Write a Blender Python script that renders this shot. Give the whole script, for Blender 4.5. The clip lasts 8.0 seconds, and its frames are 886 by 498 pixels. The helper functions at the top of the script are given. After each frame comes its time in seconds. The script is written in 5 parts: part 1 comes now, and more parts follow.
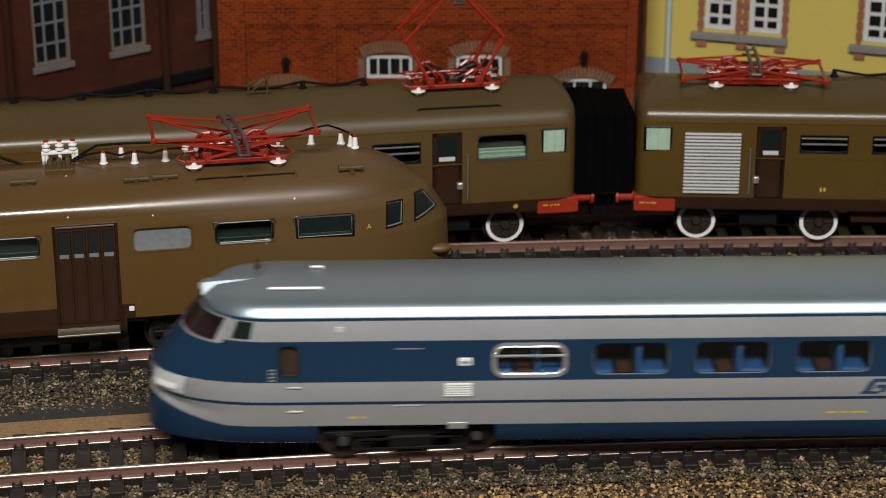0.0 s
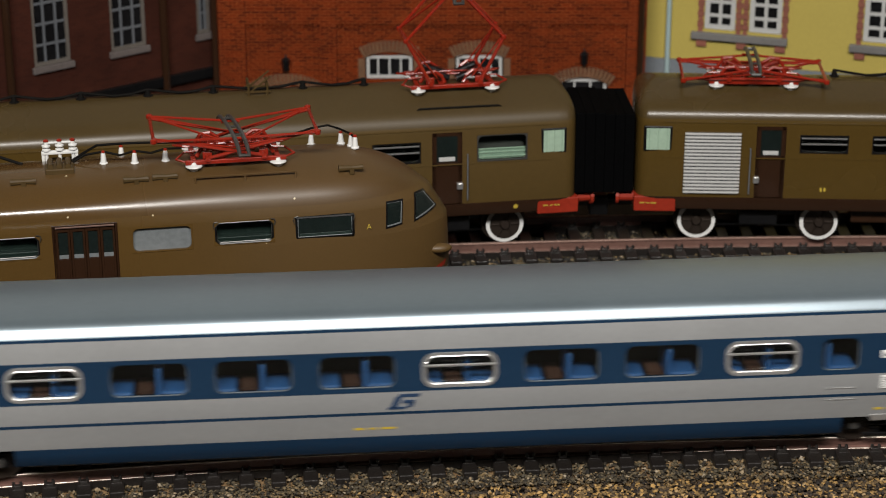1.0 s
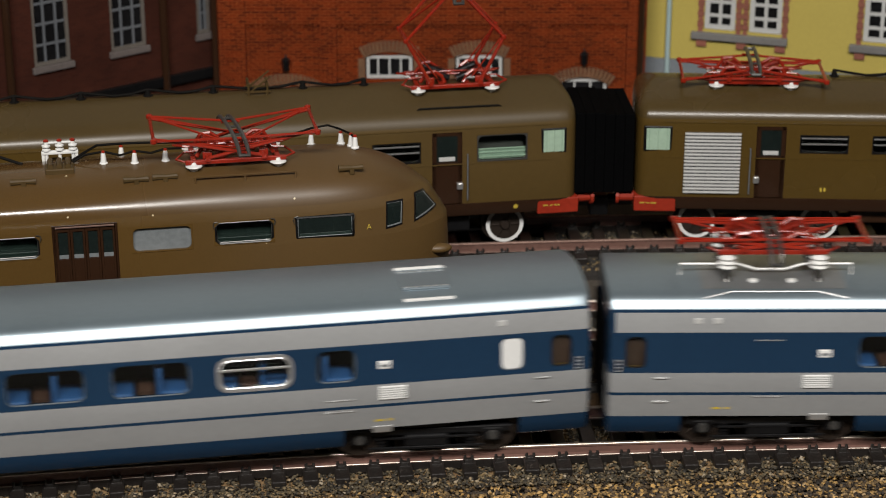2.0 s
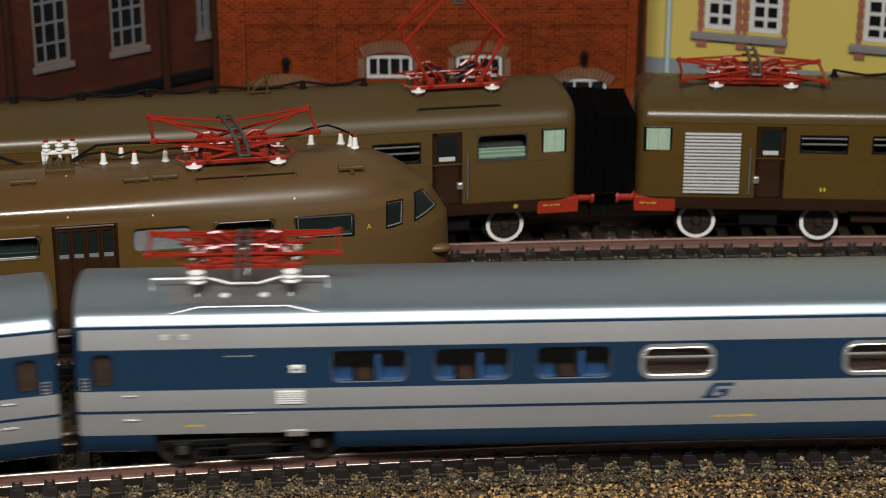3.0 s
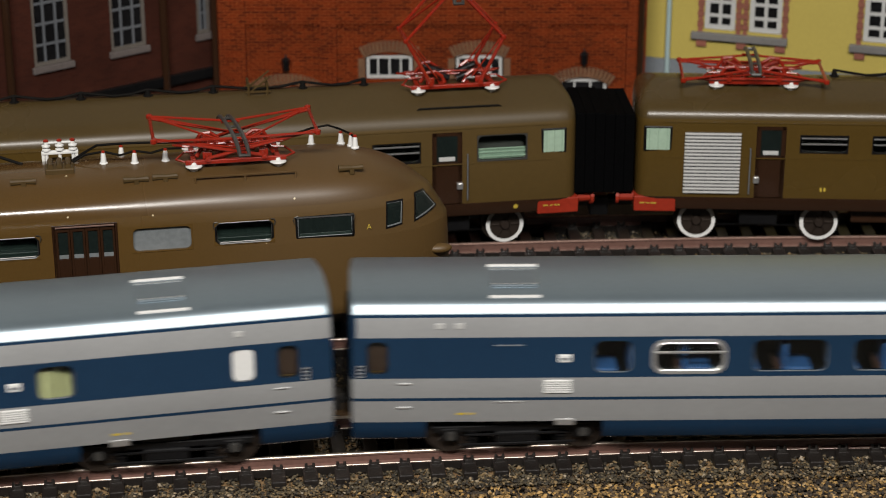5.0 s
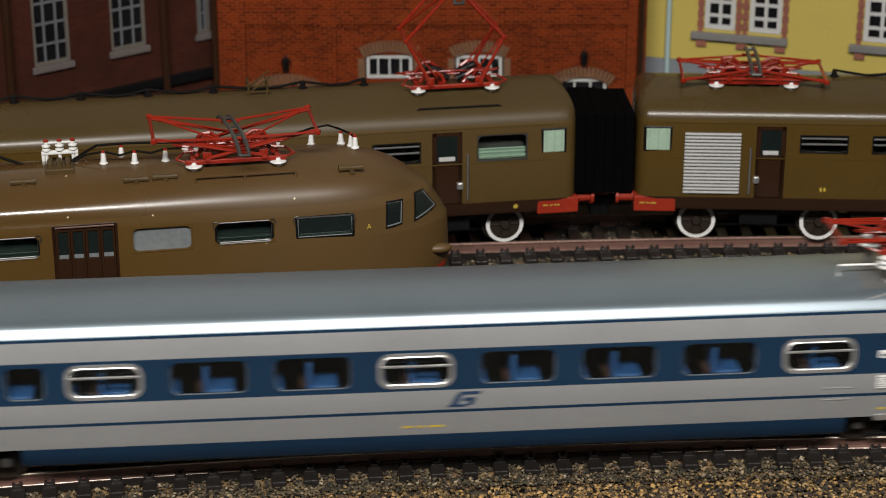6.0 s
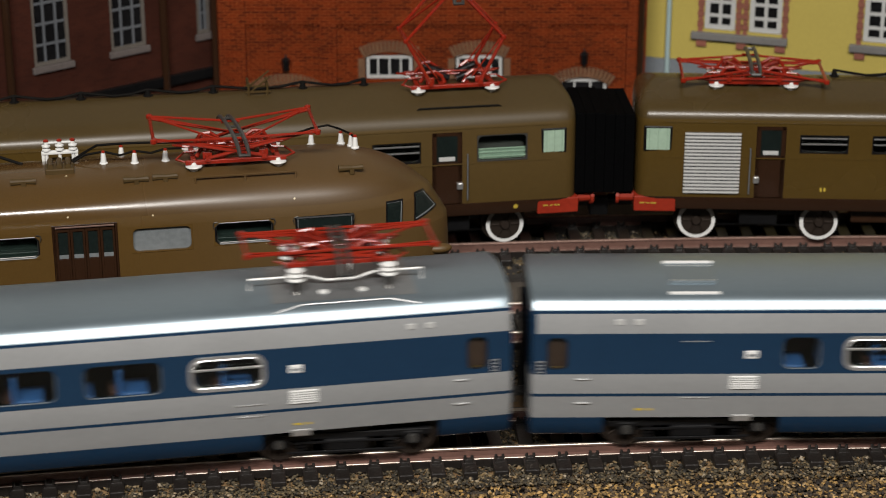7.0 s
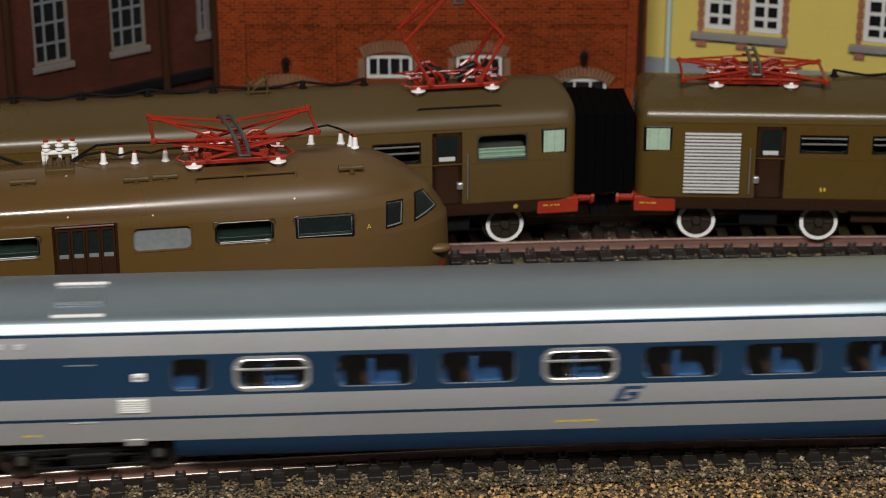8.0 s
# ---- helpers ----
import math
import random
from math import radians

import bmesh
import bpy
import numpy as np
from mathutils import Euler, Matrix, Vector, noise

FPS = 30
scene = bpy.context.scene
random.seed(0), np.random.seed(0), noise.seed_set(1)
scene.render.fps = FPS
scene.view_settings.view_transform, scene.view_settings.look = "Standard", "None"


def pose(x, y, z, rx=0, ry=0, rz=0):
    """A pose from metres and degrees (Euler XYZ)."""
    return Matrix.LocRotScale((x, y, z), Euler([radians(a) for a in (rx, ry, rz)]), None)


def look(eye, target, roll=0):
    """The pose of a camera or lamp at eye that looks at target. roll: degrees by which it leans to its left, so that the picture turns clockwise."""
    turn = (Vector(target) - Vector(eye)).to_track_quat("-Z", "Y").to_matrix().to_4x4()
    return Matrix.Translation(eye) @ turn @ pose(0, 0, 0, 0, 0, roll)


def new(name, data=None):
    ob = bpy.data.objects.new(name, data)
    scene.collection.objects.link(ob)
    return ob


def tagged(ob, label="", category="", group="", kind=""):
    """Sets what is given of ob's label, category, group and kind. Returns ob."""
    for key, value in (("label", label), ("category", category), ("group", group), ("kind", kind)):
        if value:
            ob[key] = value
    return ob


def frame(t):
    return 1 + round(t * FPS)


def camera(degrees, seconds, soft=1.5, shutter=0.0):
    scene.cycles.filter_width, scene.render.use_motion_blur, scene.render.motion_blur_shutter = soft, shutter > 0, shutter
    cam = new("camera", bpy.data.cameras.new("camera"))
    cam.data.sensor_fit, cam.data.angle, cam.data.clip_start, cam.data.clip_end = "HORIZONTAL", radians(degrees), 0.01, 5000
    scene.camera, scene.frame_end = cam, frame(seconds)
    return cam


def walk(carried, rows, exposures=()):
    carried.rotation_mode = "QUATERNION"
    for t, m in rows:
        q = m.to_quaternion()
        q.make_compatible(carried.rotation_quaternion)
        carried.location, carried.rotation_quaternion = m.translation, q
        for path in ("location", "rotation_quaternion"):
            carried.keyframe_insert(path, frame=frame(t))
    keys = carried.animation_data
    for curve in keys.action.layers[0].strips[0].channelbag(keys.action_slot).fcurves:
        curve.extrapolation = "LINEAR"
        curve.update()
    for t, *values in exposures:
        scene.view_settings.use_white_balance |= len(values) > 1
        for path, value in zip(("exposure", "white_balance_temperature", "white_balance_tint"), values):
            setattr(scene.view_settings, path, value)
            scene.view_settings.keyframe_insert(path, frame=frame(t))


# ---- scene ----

# ---------------------------------------------------------------- camera
cam = camera(23.31, 8.0, soft=0.95, shutter=0.42)
cam.data.dof.use_dof, cam.data.dof.focus_distance, cam.data.dof.aperture_fstop = True, 0.475, 34.0
EYE = (0.0, 0.0, 0.21046)
AIM = (0.0, 0.92653, 0.21046 - 0.37622)
walk(cam, [(0.0, look(EYE, AIM)), (8.0, look(EYE, AIM))])

# ---------------------------------------------------------------- light
world = bpy.data.worlds.new("room_dim")
scene.world = world
world.use_nodes = True
world.node_tree.nodes["Background"].inputs[0].default_value = (0.9, 0.95, 1.0, 1)
world.node_tree.nodes["Background"].inputs[1].default_value = 0.05
scene.view_settings.exposure = 0.0


def ceiling_lamp(name, eye, target, size_x, size_y, power, color):
    data = bpy.data.lights.new(name, "AREA")
    data.shape, data.size, data.size_y, data.energy, data.color = "RECTANGLE", size_x, size_y, power, color
    ob = new(name, data)
    ob.matrix_world = look(eye, target)
    return ob


# a tube lamp above and behind the operator's side of the layout
ceiling_lamp("tube_light", (-0.03, -0.17, 0.62), (-0.01, 0.43, 0.0), 0.70, 0.11, 13.8, (1.0, 0.96, 0.905))

# ---------------------------------------------------------------- materials


def material(name, color, rough=0.5, metal=0.0, grain=900.0, amount=0.12, bump=0.0, big=40.0, coat=0.0, random_value=0.0, tint=None, spec=0.5, specks=0.0, rough_ramp=None):
    """Two scales of noise vary the colour, the roughness and the relief."""
    m = bpy.data.materials.new(name)
    m.use_nodes = True
    nt = m.node_tree
    p = nt.nodes["Principled BSDF"]
    p.inputs["Roughness"].default_value, p.inputs["Metallic"].default_value = rough, metal
    p.inputs["Coat Weight"].default_value = coat
    p.inputs["Specular IOR Level"].default_value = spec
    tc = nt.nodes.new("ShaderNodeTexCoord")
    n1, n2 = nt.nodes.new("ShaderNodeTexNoise"), nt.nodes.new("ShaderNodeTexNoise")
    for n, s in ((n1, grain), (n2, big)):
        n.inputs["Scale"].default_value, n.inputs["Detail"].default_value = s, 3.0
        nt.links.new(tc.outputs["Object"], n.inputs["Vector"])
    add = nt.nodes.new("ShaderNodeMath")
    add.operation = "ADD"
    nt.links.new(n1.outputs["Fac"], add.inputs[0])
    nt.links.new(n2.outputs["Fac"], add.inputs[1])
    ramp = nt.nodes.new("ShaderNodeMapRange")
    ramp.inputs["From Min"].default_value, ramp.inputs["From Max"].default_value = 0.6, 1.4
    nt.links.new(add.outputs[0], ramp.inputs["Value"])
    mix = nt.nodes.new("ShaderNodeMix")
    mix.data_type = "RGBA"
    dark = tint or tuple(c * (1 - amount * 1.6) for c in color)
    mix.inputs["A"].default_value = (*dark, 1)
    mix.inputs["B"].default_value = (*[min(1, c * (1 + amount)) for c in color], 1)
    nt.links.new(ramp.outputs[0], mix.inputs["Factor"])
    out = mix.outputs["Result"]
    if random_value:
        info = nt.nodes.new("ShaderNodeObjectInfo")
        hsv = nt.nodes.new("ShaderNodeHueSaturation")
        mr = nt.nodes.new("ShaderNodeMapRange")
        mr.inputs["To Min"].default_value, mr.inputs["To Max"].default_value = 1 - random_value, 1 + random_value
        nt.links.new(info.outputs["Random"], mr.inputs["Value"])
        nt.links.new(mr.outputs[0], hsv.inputs["Value"])
        nt.links.new(out, hsv.inputs["Color"])
        out = hsv.outputs["Color"]
    if specks:
        vo, lt, dust = nt.nodes.new("ShaderNodeTexVoronoi"), nt.nodes.new("ShaderNodeMath"), nt.nodes.new("ShaderNodeMix")
        vo.inputs["Scale"].default_value = 170.0
        nt.links.new(tc.outputs["Object"], vo.inputs["Vector"])
        lt.operation = "LESS_THAN"
        lt.inputs[1].default_value = specks
        nt.links.new(vo.outputs["Distance"], lt.inputs[0])
        dust.data_type = "RGBA"
        dust.inputs["B"].default_value = (0.45, 0.38, 0.25, 1)
        nt.links.new(lt.outputs[0], dust.inputs["Factor"])
        nt.links.new(out, dust.inputs["A"])
        out = dust.outputs["Result"]
    nt.links.new(out, p.inputs["Base Color"])
    rr = nt.nodes.new("ShaderNodeMapRange")
    rr.inputs["To Min"].default_value, rr.inputs["To Max"].default_value = max(0.02, rough - 0.06), min(1, rough + 0.06)
    nt.links.new(n2.outputs["Fac"], rr.inputs["Value"])
    rough_out = rr.outputs[0]
    if rough_ramp:
        # the roughness rises from one place along the body on
        sx, mr2, mx2 = nt.nodes.new("ShaderNodeSeparateXYZ"), nt.nodes.new("ShaderNodeMapRange"), nt.nodes.new("ShaderNodeMix")
        nt.links.new(tc.outputs["Object"], sx.inputs[0])
        nt.links.new(sx.outputs[0], mr2.inputs["Value"])
        mr2.inputs["From Min"].default_value, mr2.inputs["From Max"].default_value = rough_ramp[0], rough_ramp[1]
        nt.links.new(mr2.outputs[0], mx2.inputs[0])
        nt.links.new(rr.outputs[0], mx2.inputs[2])
        mx2.inputs[3].default_value = rough_ramp[2]
        rough_out = mx2.outputs[0]
    nt.links.new(rough_out, p.inputs["Roughness"])
    if bump:
        b = nt.nodes.new("ShaderNodeBump")
        b.inputs["Strength"].default_value, b.inputs["Distance"].default_value = bump, 0.0003
        nt.links.new(n1.outputs["Fac"], b.inputs["Height"])
        nt.links.new(b.outputs["Normal"], p.inputs["Normal"])
    return m


def brick_material(name, color_a, color_b, mortar, scale=1000.0, bump=0.35):
    """Printed and moulded brickwork, one course about 0.9 mm."""
    m = bpy.data.materials.new(name)
    m.use_nodes = True
    nt = m.node_tree
    p = nt.nodes["Principled BSDF"]
    p.inputs["Roughness"].default_value = 0.8
    p.inputs["Specular IOR Level"].default_value = 0.1
    tc = nt.nodes.new("ShaderNodeTexCoord")
    mp = nt.nodes.new("ShaderNodeMapping")
    mp.inputs["Rotation"].default_value = (radians(90), 0, 0)
    nt.links.new(tc.outputs["Object"], mp.inputs["Vector"])
    br = nt.nodes.new("ShaderNodeTexBrick")
    br.inputs["Color1"].default_value, br.inputs["Color2"].default_value, br.inputs["Mortar"].default_value = (*color_a, 1), (*color_b, 1), (*mortar, 1)
    br.inputs["Scale"].default_value = scale
    br.inputs["Mortar Size"].default_value, br.inputs["Mortar Smooth"].default_value = 0.11, 0.3
    br.inputs["Brick Width"].default_value, br.inputs["Row Height"].default_value = 2.7, 0.95
    nt.links.new(mp.outputs[0], br.inputs["Vector"])
    n = nt.nodes.new("ShaderNodeTexNoise")
    n.inputs["Scale"].default_value, n.inputs["Detail"].default_value = 60.0, 4.0
    nt.links.new(tc.outputs["Object"], n.inputs["Vector"])
    hsv = nt.nodes.new("ShaderNodeHueSaturation")
    mr = nt.nodes.new("ShaderNodeMapRange")
    mr.inputs["From Min"].default_value, mr.inputs["From Max"].default_value = 0.25, 0.75
    mr.inputs["To Min"].default_value, mr.inputs["To Max"].default_value = 0.7, 1.3
    nt.links.new(n.outputs["Fac"], mr.inputs["Value"])
    nt.links.new(mr.outputs[0], hsv.inputs["Value"])
    nt.links.new(br.outputs["Color"], hsv.inputs["Color"])
    nt.links.new(hsv.outputs["Color"], p.inputs["Base Color"])
    b = nt.nodes.new("ShaderNodeBump")
    b.invert = True
    b.inputs["Strength"].default_value, b.inputs["Distance"].default_value = bump, 0.0002
    nt.links.new(br.outputs["Fac"], b.inputs["Height"])
    nt.links.new(b.outputs["Normal"], p.inputs["Normal"])
    return m


def glass_material(name, tint):
    m = bpy.data.materials.new(name)
    m.use_nodes = True
    nt = m.node_tree
    nt.nodes.remove(nt.nodes["Principled BSDF"])
    tr, gl, mix, fr = (nt.nodes.new("ShaderNode" + n) for n in ("BsdfTransparent", "BsdfGlossy", "MixShader", "Fresnel"))
    tr.inputs["Color"].default_value = (*tint, 1)
    gl.inputs["Roughness"].default_value = 0.06
    fr.inputs["IOR"].default_value = 1.45
    nt.links.new(fr.outputs[0], mix.inputs[0])
    nt.links.new(tr.outputs[0], mix.inputs[1])
    nt.links.new(gl.outputs[0], mix.inputs[2])
    nt.links.new(mix.outputs[0], nt.nodes["Material Output"].inputs["Surface"])
    return m


def stone_material(name, colors):
    """Loose stones: each one takes a colour of its own."""
    m = bpy.data.materials.new(name)
    m.use_nodes = True
    nt = m.node_tree
    p = nt.nodes["Principled BSDF"]
    p.inputs["Roughness"].default_value = 0.7
    p.inputs["Specular IOR Level"].default_value = 0.3
    g = nt.nodes.new("ShaderNodeNewGeometry")
    ramp = nt.nodes.new("ShaderNodeValToRGB")
    ramp.color_ramp.interpolation = "LINEAR"
    while len(ramp.color_ramp.elements) < len(colors):
        ramp.color_ramp.elements.new(0.5)
    for e, (pos, c) in zip(ramp.color_ramp.elements, colors):
        e.position, e.color = pos, (*c, 1)
    nt.links.new(g.outputs["Random Per Island"], ramp.inputs["Fac"])
    tc, n, mix = nt.nodes.new("ShaderNodeTexCoord"), nt.nodes.new("ShaderNodeTexNoise"), nt.nodes.new("ShaderNodeMix")
    n.inputs["Scale"].default_value = 2500.0
    nt.links.new(tc.outputs["Object"], n.inputs["Vector"])
    mix.data_type, mix.blend_type = "RGBA", "MULTIPLY"
    mix.inputs["Factor"].default_value = 0.6
    nt.links.new(ramp.outputs["Color"], mix.inputs["A"])
    nt.links.new(n.outputs["Fac"], mix.inputs["B"])
    nt.links.new(mix.outputs["Result"], p.inputs["Base Color"])
    return m


M = {
    "silver": material("silver_grey_paint", (0.278, 0.283, 0.287), 0.38, 0.42, amount=0.05),
    "blue": material("dark_blue_paint", (0.0062, 0.0205, 0.045), 0.2, 0.0, amount=0.06, spec=0.3),
    "roofgrey": material("blue_grey_roof_paint", (0.148, 0.186, 0.212), 0.33, 0.60, amount=0.05, spec=1.0),
    "brown": material("khaki_brown_paint", (0.069, 0.0385, 0.0110), 0.15, 0.0, amount=0.07, bump=0.02, grain=2200, specks=0.035, spec=0.42, rough_ramp=(0.145, 0.190, 0.50)),
    "brown_roof": material("khaki_roof_paint", (0.060, 0.0330, 0.0105), 0.16, 0.0, amount=0.08, bump=0.025, grain=2200, specks=0.04, spec=0.45, rough_ramp=(0.145, 0.190, 0.46)),
    "olive": material("olive_brown_paint", (0.059, 0.0352, 0.0082), 0.27, 0.0, amount=0.07, spec=0.28, rough_ramp=(0.12, 0.18, 0.55)),
    "olive_roof": material("olive_roof_paint", (0.047, 0.0305, 0.0108), 0.27, 0.0, amount=0.08, spec=0.3, rough_ramp=(0.12, 0.18, 0.50)),
    "darkbrown": material("dark_brown_paint", (0.022, 0.0098, 0.0050), 0.22, 0.0, amount=0.08),
    "black": material("matt_black_plastic", (0.004, 0.004, 0.0045), 0.35, 0.0, amount=0.2, spec=0.3),
    "bellows": material("black_rubber", (0.0014, 0.0014, 0.0016), 0.8, 0.0, amount=0.2, spec=0.02),
    "interior": material("dark_interior_plastic", (0.05, 0.05, 0.045), 0.7, 0.0, amount=0.2),
    "seatblue": material("blue_seat_plastic", (0.022, 0.075, 0.21), 0.45, 0.0, amount=0.1),
    "wood": material("brown_table_plastic", (0.055, 0.025, 0.017), 0.5, 0.0, amount=0.15),
    "chrome": material("bright_metal", (0.66, 0.66, 0.66), 0.34, 0.9, amount=0.05),
    "white": material("white_plastic", (0.54, 0.54, 0.53), 0.4, 0.0, amount=0.05),
    "red": material("red_paint", (0.19, 0.0125, 0.0048), 0.27, 0.0, amount=0.1),
    "buffer_red": material("buffer_beam_red", (0.22, 0.019, 0.008), 0.5, 0.0, amount=0.15, spec=0.2),
    "yellow": material("yellow_print", (0.36, 0.26, 0.03), 0.5, 0.0, amount=0.1),
    "cream": material("cream_blind", (0.50, 0.47, 0.25), 0.6, 0.0, amount=0.08),
    "green": material("pale_green_blind", (0.24, 0.33, 0.25), 0.6, 0.0, amount=0.1),
    "frost": material("frosted_grey_glass", (0.125, 0.135, 0.14), 0.22, 0.0, amount=0.15),
    "glass": glass_material("window_glass", (0.75, 0.8, 0.78)),
    "saloon": material("dark_green_lining_plastic", (0.012, 0.021, 0.018), 0.4, 0.0, amount=0.3),
    "lens_cover": material("frosted_lens_cover", (0.42, 0.43, 0.44), 0.25, 0.2, amount=0.15),
    "door_lining": material("dark_brown_door_lining", (0.045, 0.022, 0.014), 0.5, 0.0, amount=0.3),
    "dark": material("dark_window_plastic", (0.008, 0.012, 0.011), 0.12, 0.0, amount=0.2),
    "cab": material("dark_maroon_cab_glass", (0.017, 0.008, 0.009), 0.12, 0.0, amount=0.5, big=120.0),
    "plate": material("bare_grey_roof_plate", (0.19, 0.20, 0.205), 0.36, 0.6, amount=0.08),
    "brass": material("bronze_paint", (0.050, 0.031, 0.011), 0.5, 0.0, amount=0.15, spec=0.15),
    "steel": material("worn_steel", (0.46, 0.40, 0.34), 0.36, 0.95, amount=0.15),
    "rust": material("rust_brown_rail_paint", (0.128, 0.068, 0.0544), 0.36, 0.15, amount=0.15),
    "sleeper": material("dark_brown_sleeper_plastic", (0.010, 0.008, 0.007), 0.4, 0.0, grain=1500, amount=0.3, bump=0.3, random_value=0.15),
    "board": material("scenic_board", (0.05, 0.04, 0.03), 0.9, 0.0, grain=1500, amount=0.5, bump=0.6),
    "felt": material("dark_grey_felt", (0.017, 0.014, 0.0115), 0.95, 0.0, grain=1800, amount=0.35, bump=0.8),
    "cork": material("tan_cork", (0.164, 0.102, 0.0451), 0.9, 0.0, grain=1300, amount=0.4, bump=0.9, tint=(0.11, 0.06, 0.025)),
    "redbrick": brick_material("red_brick", (0.048, 0.0052, 0.0006), (0.108, 0.0136, 0.0014), (0.172, 0.042, 0.0110)),
    "darkbrick": brick_material("dark_red_brick", (0.027, 0.0070, 0.0040), (0.036, 0.0095, 0.0052), (0.033, 0.0115, 0.0075)),
    "tanbrick": material("tan_brick_arch", (0.108, 0.0491, 0.0202), 0.7, 0.0, grain=700, amount=0.25, bump=0.3),
    "plaster": material("yellow_plaster", (0.331, 0.262, 0.054), 0.7, 0.0, amount=0.06, bump=0.1),
    "plinth": material("grey_plinth", (0.12, 0.135, 0.15), 0.7, 0.0, amount=0.1),
    "sill": material("grey_stone_sill", (0.12, 0.115, 0.11), 0.7, 0.0, amount=0.12),
    "frame_white": material("white_window_frame", (0.359, 0.359, 0.352), 0.5, 0.0, amount=0.05),
    "frame_grey": material("grey_window_frame", (0.085, 0.09, 0.10), 0.5, 0.0, amount=0.1),
    "pane": material("dark_window_pane", (0.007, 0.0068, 0.0075), 0.5, 0.0, amount=0.4, spec=0.06),
    "frame_buff": material("weathered_buff_window_frame", (0.088, 0.076, 0.066), 0.6, 0.0, amount=0.15),
    "sill_buff": material("weathered_stone_sill", (0.085, 0.070, 0.066), 0.7, 0.0, amount=0.2),
    "pipe": material("pale_blue_drainpipe", (0.25, 0.33, 0.34), 0.5, 0.0, amount=0.05),
    "pinkbrick": material("pale_red_brick_trim", (0.18, 0.0585, 0.036), 0.7, 0.0, grain=700, amount=0.2),
    "dullsteel": material("tarnished_rail_steel", (0.16, 0.10, 0.08), 0.5, 0.6, amount=0.2),
    "dark_metal": material("dark_grey_metal", (0.06, 0.058, 0.055), 0.35, 0.5, amount=0.15),
    "slate": material("slate_roof", (0.06, 0.06, 0.065), 0.7, 0.0, amount=0.2),
    "cable": material("black_cable", (0.005, 0.0045, 0.004), 0.75, 0.0, amount=0.1, spec=0.06),
    "wall": material("room_wall_paint", (0.80, 0.78, 0.74), 0.8, 0.0, grain=30, big=2, amount=0.05),
    "wheel": material("dark_wheel_metal", (0.024, 0.017, 0.013), 0.4, 0.4, amount=0.2),
    "printblue": material("blue_print", (0.012, 0.032, 0.075), 0.45, 0.0, amount=0.05),
}
M["ballast"] = stone_material("ballast_stones", [(0.0, (0.013, 0.0108, 0.00864)), (0.38, (0.0461, 0.0367, 0.023)), (0.7, (0.108, 0.0835, 0.0475)), (0.9, (0.23, 0.155, 0.072)), (1.0, (0.331, 0.274, 0.202))])
M["gravel"] = stone_material("golden_gravel", [(0.0, (0.0124, 0.00978, 0.008)), (0.34, (0.0578, 0.0382, 0.0222)), (0.66, (0.204, 0.131, 0.0534)), (0.92, (0.463, 0.276, 0.0889)), (1.0, (0.409, 0.285, 0.152))])

# ---------------------------------------------------------------- mesh helpers (millimetres in, metres out)
MM = 0.001


def part(name, bm, mats, parent=None, label="", at=(0, 0, 0), smooth=False):
    """One mesh object out of a bmesh in millimetres."""
    bmesh.ops.scale(bm, vec=(MM, MM, MM), verts=bm.verts)
    me = bpy.data.meshes.new(name)
    bm.to_mesh(me)
    bm.free()
    for m in mats if isinstance(mats, (list, tuple)) else [mats]:
        me.materials.append(M[m])
    if smooth:
        for f in me.polygons:
            f.use_smooth = True
        me.set_sharp_from_angle(angle=radians(35))
    return place(name, me, parent, label, at)


def place(name, me, parent=None, label="", at=(0, 0, 0)):
    ob = new(name, me)
    ob.location = [a * MM for a in at]
    if parent is not None:
        ob.location.z -= parent.get("drop", 0.0) * MM
        ob.parent = parent
    if label:
        ob["label"] = label
    return ob


def box(bm, x0, x1, y0, y1, z0, z1, mi=0, bevel=0.0):
    r = bmesh.ops.create_cube(bm, size=1.0)
    vs = r["verts"]
    for v in vs:
        v.co = Vector(((x0 + x1) / 2 + v.co.x * (x1 - x0), (y0 + y1) / 2 + v.co.y * (y1 - y0), (z0 + z1) / 2 + v.co.z * (z1 - z0)))
    fs = {f for v in vs for f in v.link_faces}
    for f in fs:
        f.material_index = mi
    if bevel:
        es = list({e for f in fs for e in f.edges})
        r = bmesh.ops.bevel(bm, geom=es, offset=bevel, segments=2, affect="EDGES", profile=0.5)
        for f in r["faces"]:
            f.material_index = mi
    return vs


def rod(bm, a, b, r, seg=8, r2=None, mi=0):
    """A round bar from a to b."""
    a, b = Vector(a), Vector(b)
    d = b - a
    m = Matrix.Translation((a + b) / 2) @ d.to_track_quat("Z", "Y").to_matrix().to_4x4()
    res = bmesh.ops.create_cone(bm, cap_ends=True, segments=seg, radius1=r, radius2=r if r2 is None else r2, depth=d.length, matrix=m)
    for f in {f for v in res["verts"] for f in v.link_faces}:
        f.material_index = mi
    return res["verts"]


